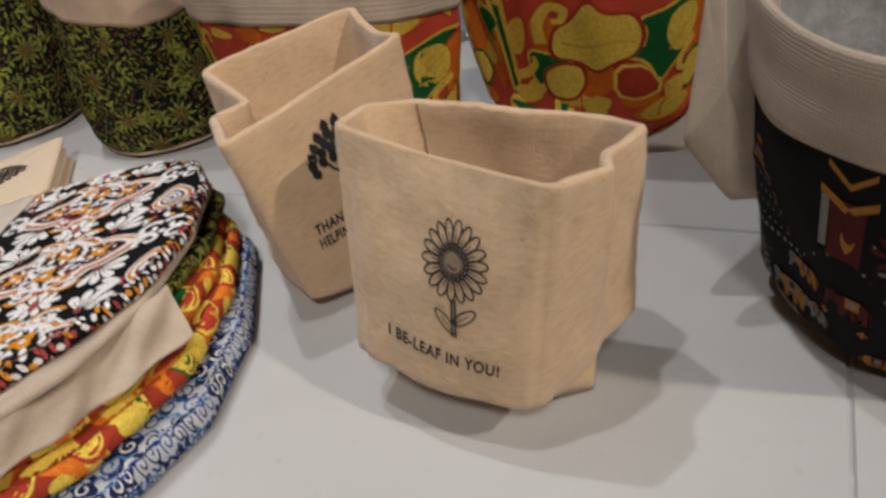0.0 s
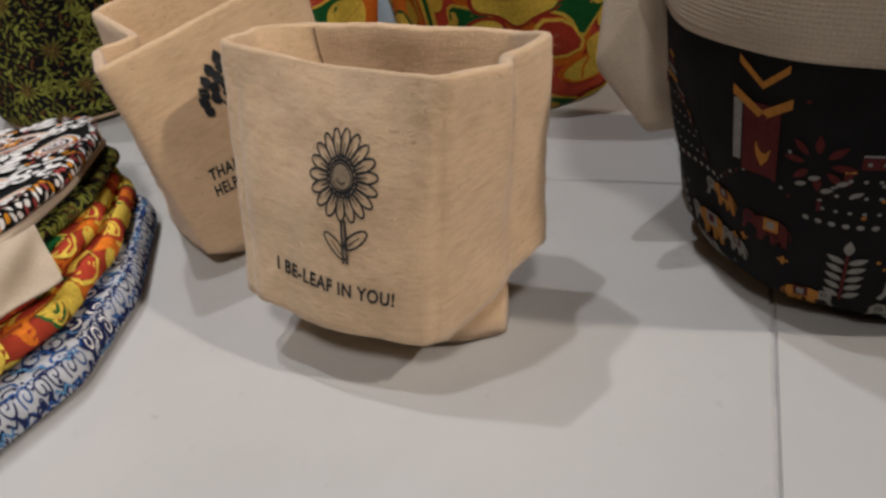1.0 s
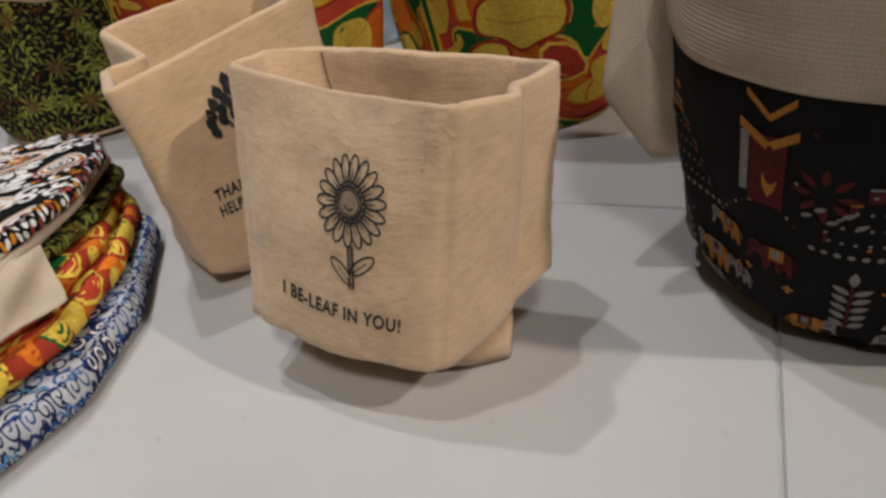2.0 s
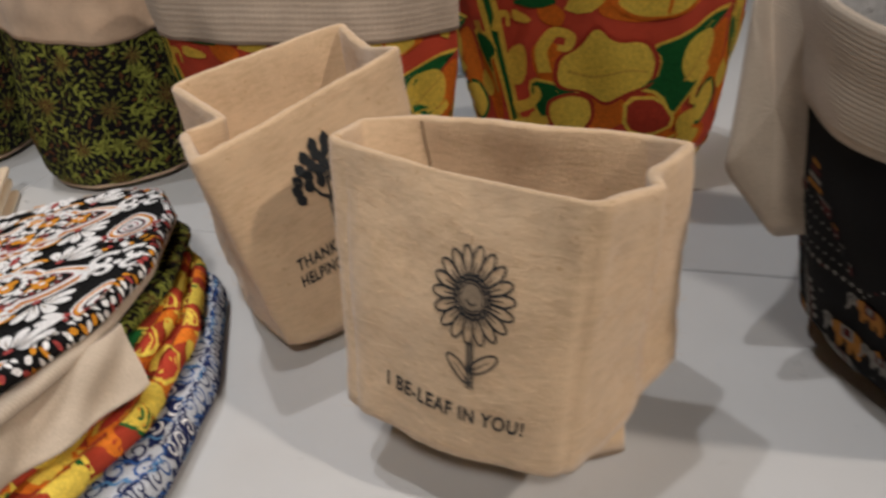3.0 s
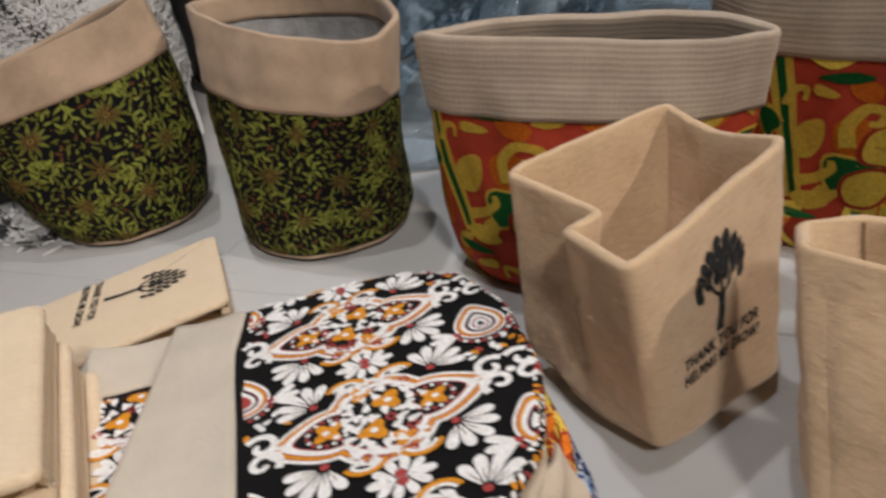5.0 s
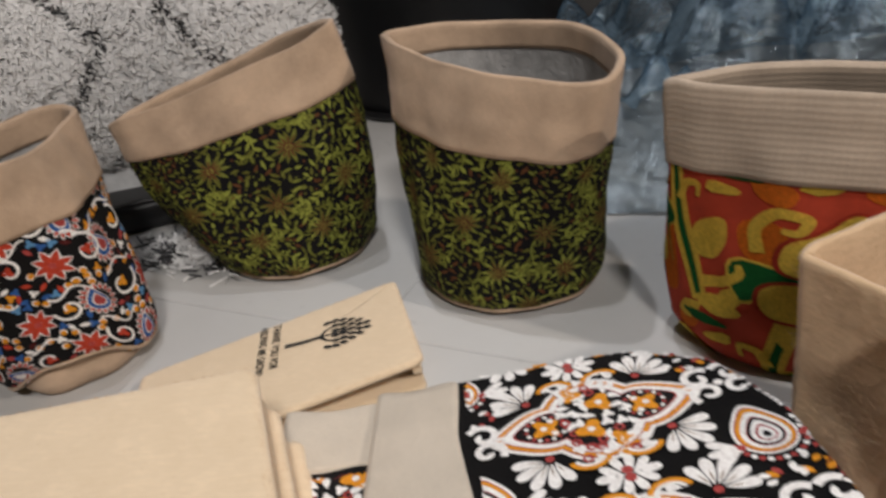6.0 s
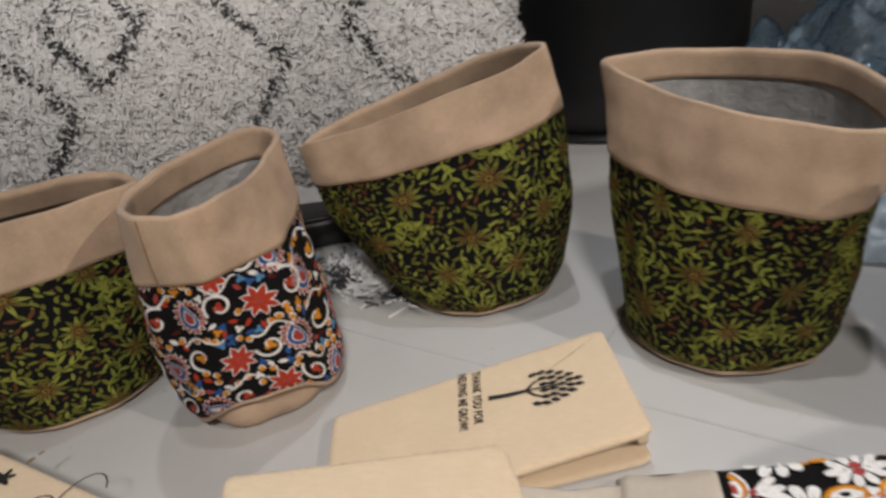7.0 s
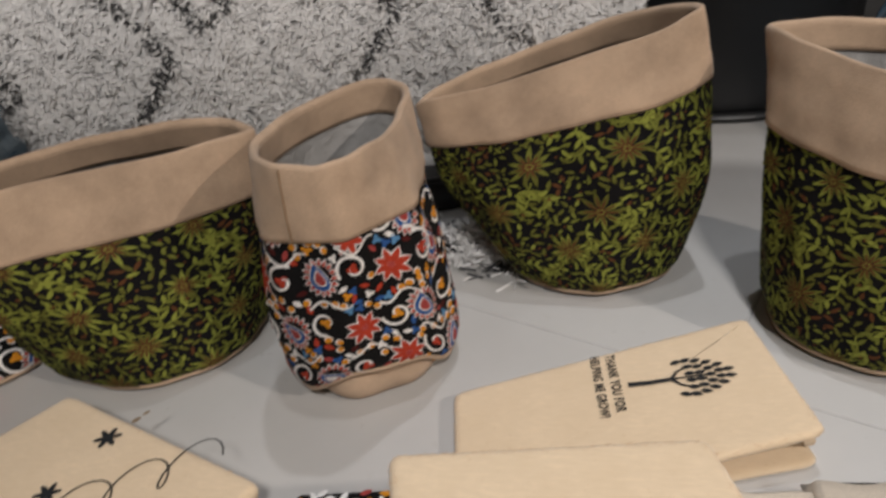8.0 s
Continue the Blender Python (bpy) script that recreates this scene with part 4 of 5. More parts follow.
planter("olive-green floral black cloth planter standing open, tan jute cuff", (-0.228, 0.661, 0.067, 0.065), (-0.230, 0.650, 0.163, 0.088, 0.030, 0.072, 1.3, -41, -0.083), 0.050, BLACK_CLOTH, olive_floral, JUTE, 11, 0.001, power=1.8)
planter("olive-green floral black planter slumped with its jute rim tilted", (-0.398, 0.735, 0.060, 0.058), (-0.424, 0.718, 0.153, 0.090, 0.010, 0.062, 1.0, -2, 0.29), 0.038, BLACK_CLOTH, olive_floral, JUTE, 12, 0.012)
small_planter, _ = planter("small planter with red, blue and orange flowers, wide jute cuff", (-0.537, 0.612, 0.055, 0.054), (-0.527, 0.612, 0.158, 0.067, 0.025, 0.046, 0.85, 86, -0.02), 0.042, BLACK_CLOTH, garden_print, JUTE, 13, 0.003, lift=0.005, seam=68, arch=(3.62, 0.75, 0.020))
planter("olive-green floral black planter with a long flattened jute rim", (-0.692, 0.632, 0.072, 0.066), (-0.690, 0.594, 0.142, 0.102, 0.012, 0.050, 1.1, 28, 0.04), 0.040, BLACK_CLOTH, olive_floral, JUTE, 14, 0.006)
planter("bold yellow, red and green floral planter, flattened ribbed jute cuff", (-0.055, 0.548, 0.080, 0.054), (-0.055, 0.521, 0.157, 0.096, 0.010, 0.042, 1.1, -18, -0.06), 0.045, RED_CLOTH, lambda C, H, r: bold_floral(C, H, r, 0.0, 0.030), JUTE_RIB, 15, 0.003, piping=False)
planter("upright bold yellow, red and green floral planter, ribbed jute cuff", (0.124, 0.541, 0.072, 0.060), (0.117, 0.516, 0.184, 0.093, 0.035, 0.050, 1.2, -32, 0.0), 0.055, RED_CLOTH, lambda C, H, r: bold_floral(C, H, r, -0.020, 0.034), JUTE_RIB, 16, 0.006, piping=False)
black_planter, _ = planter("black planter printed with elephants and huts, coarse burlap cuff", (0.238, 0.302, 0.077, 0.075), (0.240, 0.300, 0.152, 0.098, 0.093, 0.093, 1.05, -50, -0.04), 0.040, BLACK_CLOTH, folk_print, JUTE_OPEN, 17, 0.004, piping=False)
planter("floral planter in red, blue and orange on black cloth", (-0.815, 0.600, 0.050, 0.045), (-0.835, 0.600, 0.120, 0.060, 0.030, 0.030, 1.0, 40, 0.0), 0.03, BLACK_CLOTH, garden_print, JUTE, 18, 0.003)


# ---- open felt bags ----
def ring_of(controls, sub=3, cuts=3):
    """A closed line through corners, with the corners rounded a little."""
    p = np.asarray(controls, dtype=float)
    q = np.roll(p, -1, 0)
    t = np.linspace(0, 1, sub, endpoint=False)[None, :, None]
    r = (p[:, None] * (1 - t) + q[:, None] * t).reshape(-1, 3)
    for _ in range(cuts):
        n = np.roll(r, -1, 0)
        r = np.stack([r * 0.75 + n * 0.25, r * 0.25 + n * 0.75], 1).reshape(-1, 3)
    return np.concatenate([r, r[:1]])


def felt_bag(label, rim, low, foot, seed, mat=FELT, thick=0.0050, wave=0.0018, swell=None, seams=()):
    """A square felt bag lofted from its foot to its rim; walls with thickness, loose fibres on them."""
    rng = np.random.default_rng(seed)
    R, L, F = (ring_of(r) for r in (rim, low, foot))
    nv = 26
    v = np.linspace(0, 1, nv)[None, :, None]
    W = L[:, None] * (1 - v) + R[:, None] * v
    foot_rows = np.stack([F * (1 - t) + L * t for t in (0, 0.3, 0.6, 0.85)], 1)
    P = np.concatenate([foot_rows, W], 1)
    if swell:
        # one wall bellies outwards
        c0, c1, way, amount = swell
        col = np.sin(math.pi * np.clip((np.arange(P.shape[0]) - c0) / (c1 - c0), 0, 1)) ** 0.6
        h = np.concatenate([[0, 0.1, 0.25, 0.4], 0.5 + 0.7 * np.sin(math.pi * np.linspace(0.05, 0.97, nv)) - 0.45 * np.linspace(0, 1, nv)])
        P = P + amount * (col[:, None] * h[None, :])[:, :, None] * np.array(way)
    S0 = Surf(P)
    for i in range(P.shape[0] - 1):
        for j in range(P.shape[1]):
            q = Vector(P[i, j]) * 38
            P[i, j] += S0.N[i, j] * (wave * noise.noise(q) + 0.0005 * noise.noise(q * 4)) * (0.3 if j < 2 else 1)
    P[-1] = P[0]
    S = Surf(P)
    c = F[:-1].mean(0)
    thing = empty("jute_pot_bag", c[0], c[1], 0, label, "planter bag", "felt pot bags")
    N, up = S.N, np.array([0, 0, 1.0])
    top = P[:, -1:]
    rows = [P[:, :1] * 0 + c + (0, 0, 0.001)] + [P[:, j:j + 1] for j in range(P.shape[1])]
    rows += [top + up * 0.0012 - N[:, -1:] * 0.0006, top + up * 0.0017 - N[:, -1:] * thick / 2, top + up * 0.0010 - N[:, -1:] * thick * 0.9]
    rows += [P[:, j:j + 1] - N[:, j:j + 1] * thick for j in range(P.shape[1] - 1, 3, -2)]
    rows += [P[:, :1] * 0 + c + (0, 0, 0.006)]
    grid("body", np.concatenate(rows, 1), mat, thing)
    fibres("fuzz", S.at, S.su, S.sv, 7500, 0.0045, thing, rng, width=0.00010, rise=0.25)
    fibres("long_fuzz", S.at, S.su, S.sv, 900, 0.0075, thing, rng, width=0.00009, rise=1.0)
    for i in seams:
        line = P[i, 20:] - N[i, 20:] * (thick + 0.0001)
        tube("seam", line, 0.0006, INK["seam"], thing, 6, False)
    rimline = Surf(np.concatenate([top - N[:, -1:] * thick, top + up * 0.0014 - N[:, -1:] * thick / 2, top], 1))
    fibres("rim_fuzz", rimline.at, rimline.su, rimline.sv, 3400, 0.0040, thing, rng, width=0.00012, rise=1.0)
    return thing, S


def tree_print(p, x, y, ang, k, col="print", fat=1.0, spread=1.0):
    """A trunk with a fan of small leaves; k is its height."""
    c, s = math.cos(ang), math.sin(ang)

    def at(a, b):
        return x + k * (a * c - b * s), y + k * (a * s + b * c)
    p.stroke([at(0, -0.02), at(0.01, 0.2), at(0, 0.46)], 0.085 * fat * k, 0.066 * fat * k, col, 2)
    for q in (-1, 1):
        p.stroke([at(0, 0.42), at(q * 0.10, 0.50), at(q * 0.16, 0.62)], 0.04 * k, 0.022 * k, col, 2)
    p.stroke([at(0, 0.44), at(0, 0.8)], 0.03 * k, 0.02 * k, col, 2)
    for row, (b, n, half) in enumerate(((0.50, 4, 0.34), (0.60, 6, 0.36), (0.70, 6, 0.33), (0.80, 5, 0.27), (0.90, 4, 0.19), (0.99, 2, 0.07))):
        for i in range(n):
            a = (-half + 2 * half * i / (n - 1)) * spread
            if row == 0 and abs(a) < 0.12:
                continue
            px, py = at(a, b - 0.04)
            p.leaf(px, py, ang + math.pi / 2 - a * 1.6, 0.150 * k * fat, 0.082 * k * fat, col, 3)


def flower_print(p, x, y, r):
    """A line-drawn sunflower with stem and two leaves; r is the head's radius."""
    for k in range(18):
        a = k * 2 * math.pi / 18 + 0.1
        u, w = math.cos(a), math.sin(a)
        t = np.linspace(0, 2 * math.pi, 15)
        L = r * 0.60
        px, py = L / 2 * (1 - np.cos(t)), r * 0.125 * np.sin(t)
        line = np.stack([x + (r * 0.40 + px) * u - py * w, y + (r * 0.40 + px) * w + py * u], 1)
        p.stroke(line, r * 0.050, r * 0.050, "print", 2)
        p.stroke([(x + 0.42 * r * u, y + 0.42 * r * w), (x + 0.72 * r * u, y + 0.72 * r * w)], r * 0.05, r * 0.015, "print", 2)
    p.disc(x, y, r * 0.30, "faded", 1, 18)
    p.ring(x, y, r * 0.35, r * 0.06, "print", 2)
    p.ring(x, y, r * 0.28, r * 0.03, "print", 2)
    p.ring(x + 0.02 * r, y, r * 0.14, r * 0.035, "print", 3, 12, 1, 0, 3.5, 5.6)
    for q in (-0.07, 0.05):
        p.stroke([(x + q * r, y - r * 0.95), (x + (q + 0.02) * r, y - r * 2.02)], r * 0.06, r * 0.06, "print", 2)
    p.stroke([(x - 0.01 * r, y - r * 0.95), (x + 0.01 * r, y - r * 2.02)], r * 0.10, r * 0.10, "faded", 1)
    for q in (-1, 1):
        bx, by = x, y - r * (1.90 if q < 0 else 1.62)
        a = math.pi / 2 - q * (0.78 if q < 0 else 0.95)
        t = np.linspace(0, 2 * math.pi, 17)
        L = r * 0.80
        px, py = L / 2 * (1 - np.cos(t)), r * 0.15 * np.sin(t)
        p.stroke(np.stack([bx + px * math.cos(a) - py * math.sin(a), by + px * math.sin(a) + py * math.cos(a)], 1), r * 0.05, r * 0.05, "print", 2)
        p.stroke([(bx, by), (bx + 0.7 * L * math.cos(a), by + 0.7 * L * math.sin(a))], r * 0.035, r * 0.02, "print", 2)


RIM1 = [(-0.032, 0.341, 0.124), (0.016, 0.299, 0.121), (0.055, 0.257, 0.124), (0.079, 0.271, 0.119), (0.081, 0.285, 0.117), (0.100, 0.302, 0.116), (0.090, 0.323, 0.112), (0.043, 0.344, 0.117), (0.008, 0.366, 0.117), (-0.020, 0.362, 0.120)]
LOW1 = [(-0.041, 0.294, 0.034), (-0.002, 0.268, 0.029), (0.036, 0.245, 0.025), (0.064, 0.261, 0.034), (0.070, 0.269, 0.037), (0.086, 0.278, 0.042), (0.088, 0.300, 0.040), (0.045, 0.335, 0.030), (0.004, 0.350, 0.030), (-0.030, 0.325, 0.034)]
FOOT1 = [(0.014 + 0.50 * (x - 0.030), 0.312 + 0.50 * (y - 0.295), 0.002) for x, y, z in LOW1]
bag, wall = felt_bag("tan jute felt bag, black sunflower print, standing crooked", RIM1, LOW1, FOOT1, 21, swell=(0, 44, (-0.5, -0.86, 0), 0.0105), seams=(188,))
front = wall.part(0, 45, 4)
pr = Print()
flower_print(pr, front.su * 0.515 + 0.0062, front.sv * 0.60 + 0.0052, 0.0166)
write(pr, "I BE-LEAF IN YOU!", front.su * 0.520 - 0.0022, front.sv * 0.165 + 0.0046, 0.0615, -0.02, "print", 2, 0.1, high=1.2)
pr.lay("sunflower_print", lambda s, h, o: front.at(s, h, o + 0.0003), bag, "black line print of a sunflower", kind="")

# folded ear under the first bag's corner
ear = [(0.036, 0.268, 0.016), (0.048, 0.268, 0.014), (0.064, 0.272, 0.012), (0.070, 0.285, 0.020), (0.058, 0.284, 0.024)]
earlow = [(0.036, 0.271, 0.005), (0.048, 0.270, 0.003), (0.065, 0.272, 0.002), (0.069, 0.287, 0.003), (0.056, 0.286, 0.004)]
A, B = ring_of(ear, 3, 2), ring_of(earlow, 3, 2)
grid("corner_ear", np.concatenate([B[:, None] * 0 + B.mean(0), B[:, None], (A * 0.5 + B * 0.5)[:, None] * 1.0, A[:, None], A[:, None] * 0 + A.mean(0)], 1), FELT, bag, label="folded corner of the felt base")

RIM2 = [(-0.121, 0.456, 0.118), (-0.085, 0.409, 0.114), (-0.105, 0.400, 0.112), (-0.089, 0.355, 0.115), (0.004, 0.413, 0.132), (-0.012, 0.448, 0.123), (-0.026, 0.483, 0.129)]
LOW2 = [(-0.118, 0.446, 0.019), (-0.100, 0.404, 0.016), (-0.094, 0.390, 0.014), (-0.073, 0.358, 0.012), (0.004, 0.394, 0.015), (-0.010, 0.432, 0.018), (-0.032, 0.464, 0.018)]
FOOT2 = [(-0.050 + 0.76 * (x + 0.055), 0.422 + 0.76 * (y - 0.42), 0.001) for x, y, z in LOW2]
bag, wall = felt_bag("tan jute felt bag, black tree print, open with creased corner", RIM2, LOW2, FOOT2, 22)
front = wall.part(69, 92, 4)
pr = Print()
tree_print(pr, front.su * 0.48, front.sv * 0.44, -0.05, 0.043, fat=1.22, spread=0.78)
write(pr, "THANK YOU FOR", front.su * 0.48, front.sv * 0.385, 0.049, 0.0, "print", 2, 0.15, high=1.5)
write(pr, "HELPING ME GROW!", front.su * 0.48, front.sv * 0.305, 0.051, 0.0, "print", 2, 0.15, high=1.7)
pr.lay("tree_print", lambda s, h, o: front.at(s, h, o + 0.0003), bag, "black print of a leafy tree")


# loose end of the burlap cuff that hangs beside the black planter
flap = ring_of([(0.155, 0.372, 0.168), (0.1375, 0.348, 0.150), (0.130, 0.338, 0.120), (0.122, 0.328, 0.090), (0.142, 0.322, 0.058), (0.160, 0.316, 0.060), (0.158, 0.318, 0.095), (0.156, 0.330, 0.168)], 4, 2)
mid, thick = flap[:-1].mean(0), np.array([0.010, 0.012, 0.002])
rows = [flap * 0 + mid - thick * 0.45] + [mid + (flap - mid) * k - thick * z for k, z in ((0.5, 0.42), (0.85, 0.3), (1.0, 0.0), (0.98, -0.7), (0.8, -1.0))] + [flap * 0 + mid + thick]
grid("cuff_flap", np.stack(rows, 1), JUTE_FLAX, black_planter, label="loose hanging end of the burlap cuff")


# sewn jute base that shows under the small planter's raised hem
a = np.linspace(0, 2 * math.pi, 65)[:, None]
r, zz = np.array([0.0, 0.034, 0.040, 0.044, 0.046, 0.045])[None], np.array([0.0008, 0.0008, 0.002, 0.007, 0.013, 0.024])[None]
wob = 1 + 0.05 * np.sin(3 * a + 1) + 0.03 * np.sin(7 * a)
grid("base", np.stack([-0.537 + r * wob * np.cos(a), 0.612 + r * wob * np.sin(a), zz + 0 * a], -1), JUTE, small_planter, label="plain jute base")


# ---- folded goods lying on the tiles ----
def inset(line, d):
    """The closed plan line moved inwards by d."""
    p = line[:-1]
    t = np.roll(p, -1, 0) - np.roll(p, 1, 0)
    t /= np.maximum(np.linalg.norm(t, axis=1, keepdims=True), 1e-9)
    n = np.stack([-t[:, 1], t[:, 0]], 1)
    area = 0.5 * np.sum(p[:, 0] * np.roll(p[:, 1], -1) - np.roll(p[:, 0], -1) * p[:, 1])
    q = p + n * d * (1 if area > 0 else -1)
    return np.concatenate([q, q[:1]])


class Slab:
    """A soft folded pad with rounded edges. high(x, y) is the height of its top."""

    def __init__(self, corners, low, thick, slope=(0, 0), centre=None, sub=5, cuts=2, seed=1, rough=0.0008, follow=1.0):
        line = ring_of([(x, y, 0) for x, y in corners], sub, cuts)[:, :2]
        self.line, self.low, self.thick, self.slope, self.follow = line, low, thick, slope, follow
        self.c = np.array(centre if centre else line[:-1].mean(0))
        self.seed, self.rough = seed, rough
        rows = []
        for d, z in ((0.0040, 0.0), (0.0020, 0.04), (0.0006, 0.2), (0.0, 0.5), (0.0006, 0.8), (0.0020, 0.96), (0.0040, 1.0)):
            q = inset(line, d)
            rows.append(self.lift(q, z))
        mid = line[:-1].mean(0)
        self.side = Surf(np.stack(rows, 1))
        n = self.side.N[:-1, 3, :2]
        if np.sum(n * (line[:-1] - mid)) < 0:
            self.side.N *= -1
        q = inset(line, 0.0040)
        for k in (0.93, 0.86, 0.78, 0.7, 0.6, 0.5, 0.4, 0.3, 0.2, 0.1, 0.0):
            rows.append(self.lift(mid + (q - mid) * k, 1.0))
        self.P = np.stack([self.lift(mid + (inset(line, 0.0040) - mid) * k, 0.0) for k in (0.0, 0.5)] + rows, 1)

    def lift(self, q, z):
        base = self.low + self.follow * (self.slope[0] * (q[:, 0] - self.c[0]) + self.slope[1] * (q[:, 1] - self.c[1]))
        n = np.array([noise.noise((x * 28, y * 28, self.seed * 7.1)) + 0.4 * noise.noise((x * 90, y * 90, self.seed * 3.3)) for x, y in q]) * self.rough
        return np.concatenate([q, (np.maximum(base, 0.0008) + z * self.thick + n * z)[:, None]], 1)

    def top(self, s, h, off=0.0):
        q = np.stack([np.asarray(s), np.asarray(h)], 1)
        p = self.lift(q, 1.0)
        p[:, 2] += np.asarray(off) + 0.0002
        return p

    def inside(self, d=0.003):
        poly = inset(self.line, d)

        def test(x, y):
            hit = np.zeros(len(x), dtype=bool)
            for (ax, ay), (bx, by) in zip(poly[:-1], poly[1:]):
                with np.errstate(divide="ignore", invalid="ignore"):
                    cross = ((ay > y) != (by > y)) & (x < (bx - ax) * (y - ay) / (by - ay) + ax)
                hit ^= cross
            return hit
        return test


def pad(name, slab, mat, parent, label=""):
    return grid(name, slab.P, mat, parent, label=label)


# the patterned planters folded flat, one on another
TOPC, TOPS = (-0.227, 0.434), (0.09, -0.12)
layers = (
    ("folded blue and white scroll cloth planter under the pile", [(-0.30, 0.46), (-0.15, 0.462), (-0.116, 0.425), (-0.108, 0.345), (-0.120, 0.285), (-0.155, 0.240), (-0.22, 0.20), (-0.32, 0.21)], 0.001, 0.017, 0.10, WHITE_CLOTH, blue_print),
    ("folded yellow, red and green floral planter in the pile", [(-0.30, 0.465), (-0.15, 0.466), (-0.122, 0.425), (-0.115, 0.360), (-0.125, 0.300), (-0.160, 0.250), (-0.22, 0.215), (-0.32, 0.22)], 0.0165, 0.0115, 0.35, RED_CLOTH, bold_floral),
    ("thin folded yellow and red floral planter in the pile", [(-0.30, 0.468), (-0.15, 0.468), (-0.127, 0.425), (-0.121, 0.362), (-0.130, 0.305), (-0.165, 0.258), (-0.22, 0.225), (-0.32, 0.23)], 0.0265, 0.0085, 0.55, RED_CLOTH, bold_floral),
    ("folded olive floral black cloth planter in the pile", [(-0.30, 0.470), (-0.16, 0.474), (-0.128, 0.440), (-0.123, 0.375), (-0.138, 0.325), (-0.180, 0.285), (-0.24, 0.26), (-0.32, 0.26)], 0.0335, 0.0075, 0.75, BLACK_CLOTH, olive_floral),
)
for n, (label, corners, low, thick, follow, mat, pattern) in enumerate(layers):
    sl = Slab(corners, low, thick, TOPS, TOPC, seed=n + 3, follow=follow, rough=0.0012)
    thing = empty("folded_planter", -0.2, 0.33, low, label, "folded planter", "pile of folded planters")
    pad("body", sl, mat, thing)
    pattern(sl.side.su, sl.side.sv + 0.004, np.random.default_rng(40 + n)).lay("printed_pattern", sl.side.at, thing)
    rim_in = sl.inside(0.0035)
    pattern(0.13, 0.30, np.random.default_rng(45 + n)).lay("printed_top", lambda s, h, o: sl.top(s - 0.235, h + 0.19, o), thing, keep=lambda s, h: rim_in(s - 0.235, h + 0.19))

sl = Slab([(-0.30, 0.478), (-0.16, 0.480), (-0.134, 0.445), (-0.128, 0.372), (-0.134, 0.315), (-0.158, 0.268), (-0.200, 0.232), (-0.31, 0.228)], 0.0400, 0.006, TOPS, TOPC, seed=9, rough=0.0022)
thing = empty("folded_planter", -0.2, 0.33, 0.04, "plain raw jute cloth, wrinkled, folded under the printed planter", "folded planter", "pile of folded planters")
pad("body", sl, JUTE_FLAX, thing)
# the draped end of the raw cloth, creased where it hangs over the pile
t, w = np.linspace(0, 1, 60)[:, None], np.linspace(0, 1, 22)[None, :]
hi = np.stack([-0.128 - 0.075 * t + 0 * w, 0.325 - 0.085 * t ** 0.9 + 0 * w, 0.066 + 0.008 * t + 0 * w], -1)
lo = np.stack([-0.120 - 0.075 * t + 0 * w, 0.309 - 0.083 * t ** 0.85 + 0 * w, 0.046 + 0.004 * t + 0 * w], -1)
P = hi * (1 - w[..., None]) + lo * w[..., None]
fold = 0.0030 * np.sin(9 * t + 3 * w + 0.5) * np.sin(math.pi * w) ** 0.5 + 0.0025 * np.sin(21 * t - 5 * w)
P = P + fold[..., None] * np.array([0.72, -0.68, 0.3])
back = P[:, ::-1] - np.array([0.72, -0.68, 0.3]) * 0.0022
grid("drape", np.concatenate([P, back, P[:, :1]], 1), JUTE_FLAX, thing)

top = Slab([(-0.310, 0.487), (-0.262, 0.486), (-0.185, 0.488), (-0.146, 0.468), (-0.128, 0.425), (-0.124, 0.365), (-0.134, 0.318), (-0.160, 0.282), (-0.200, 0.246), (-0.300, 0.235)], 0.0465, 0.0085, TOPS, TOPC, sub=4, seed=5, rough=0.0003)
thing = empty("folded_planter", -0.2, 0.36, 0.05, "folded black, white and amber medallion planter atop the pile", "folded planter", "pile of folded planters")
pad("body", top, BLACK_CLOTH, thing)
inner = top.inside(0.0015)
SEAM = -0.266
pr = paisley(-0.28, -0.10, 0.20, 0.50, np.random.default_rng(50))
pr.lay("printed_pattern", top.top, thing, keep=lambda x, y: inner(x, y) & (x > SEAM + 0.15 * np.maximum(0, 0.44 - y) + 0.001))
edge_leaves(top.side.su, top.side.sv, np.random.default_rng(52)).lay("edge_print", top.side.at, thing, keep=lambda s, h: (top.side.at(s, h)[:, 0] > SEAM + 0.03))
def flat_cuff(x0, x1, y0, y1, high, parent, lean=(0.0, 0.0)):
    """A plain band of cloth laid on a folded planter, its edges turned down."""
    u, w = np.linspace(0, 1, 26)[:, None], np.linspace(0, 1, 40)[None, :]
    Y = y0 + (y1 - y0) * w + 0.0012 * np.sin(9 * u + 1) + 0 * u
    X = x0 + (x1 - x0) * u + (lean[0] * (1 - u) + lean[1] * u) * np.maximum(0, 0.44 - Y) + 0 * w
    near = np.minimum(np.minimum(u, 1 - u) * abs(x1 - x0), np.minimum(w, 1 - w) * abs(y1 - y0))
    down = 0.0085 * np.maximum(0, 1 - near / 0.0035) ** 2
    Z = high(X.ravel(), Y.ravel())[:, 2].reshape(X.shape) + 0.0016 + 0.0005 * np.sin(40 * Y + 7 * u) - down
    return grid("cuff", np.stack([X, Y, Z], -1), JUTE_PALE, parent, label="plain pale jute cuff")


flat_cuff(-0.312, SEAM, 0.236, 0.489, top.top, thing, (0.0, 0.15))

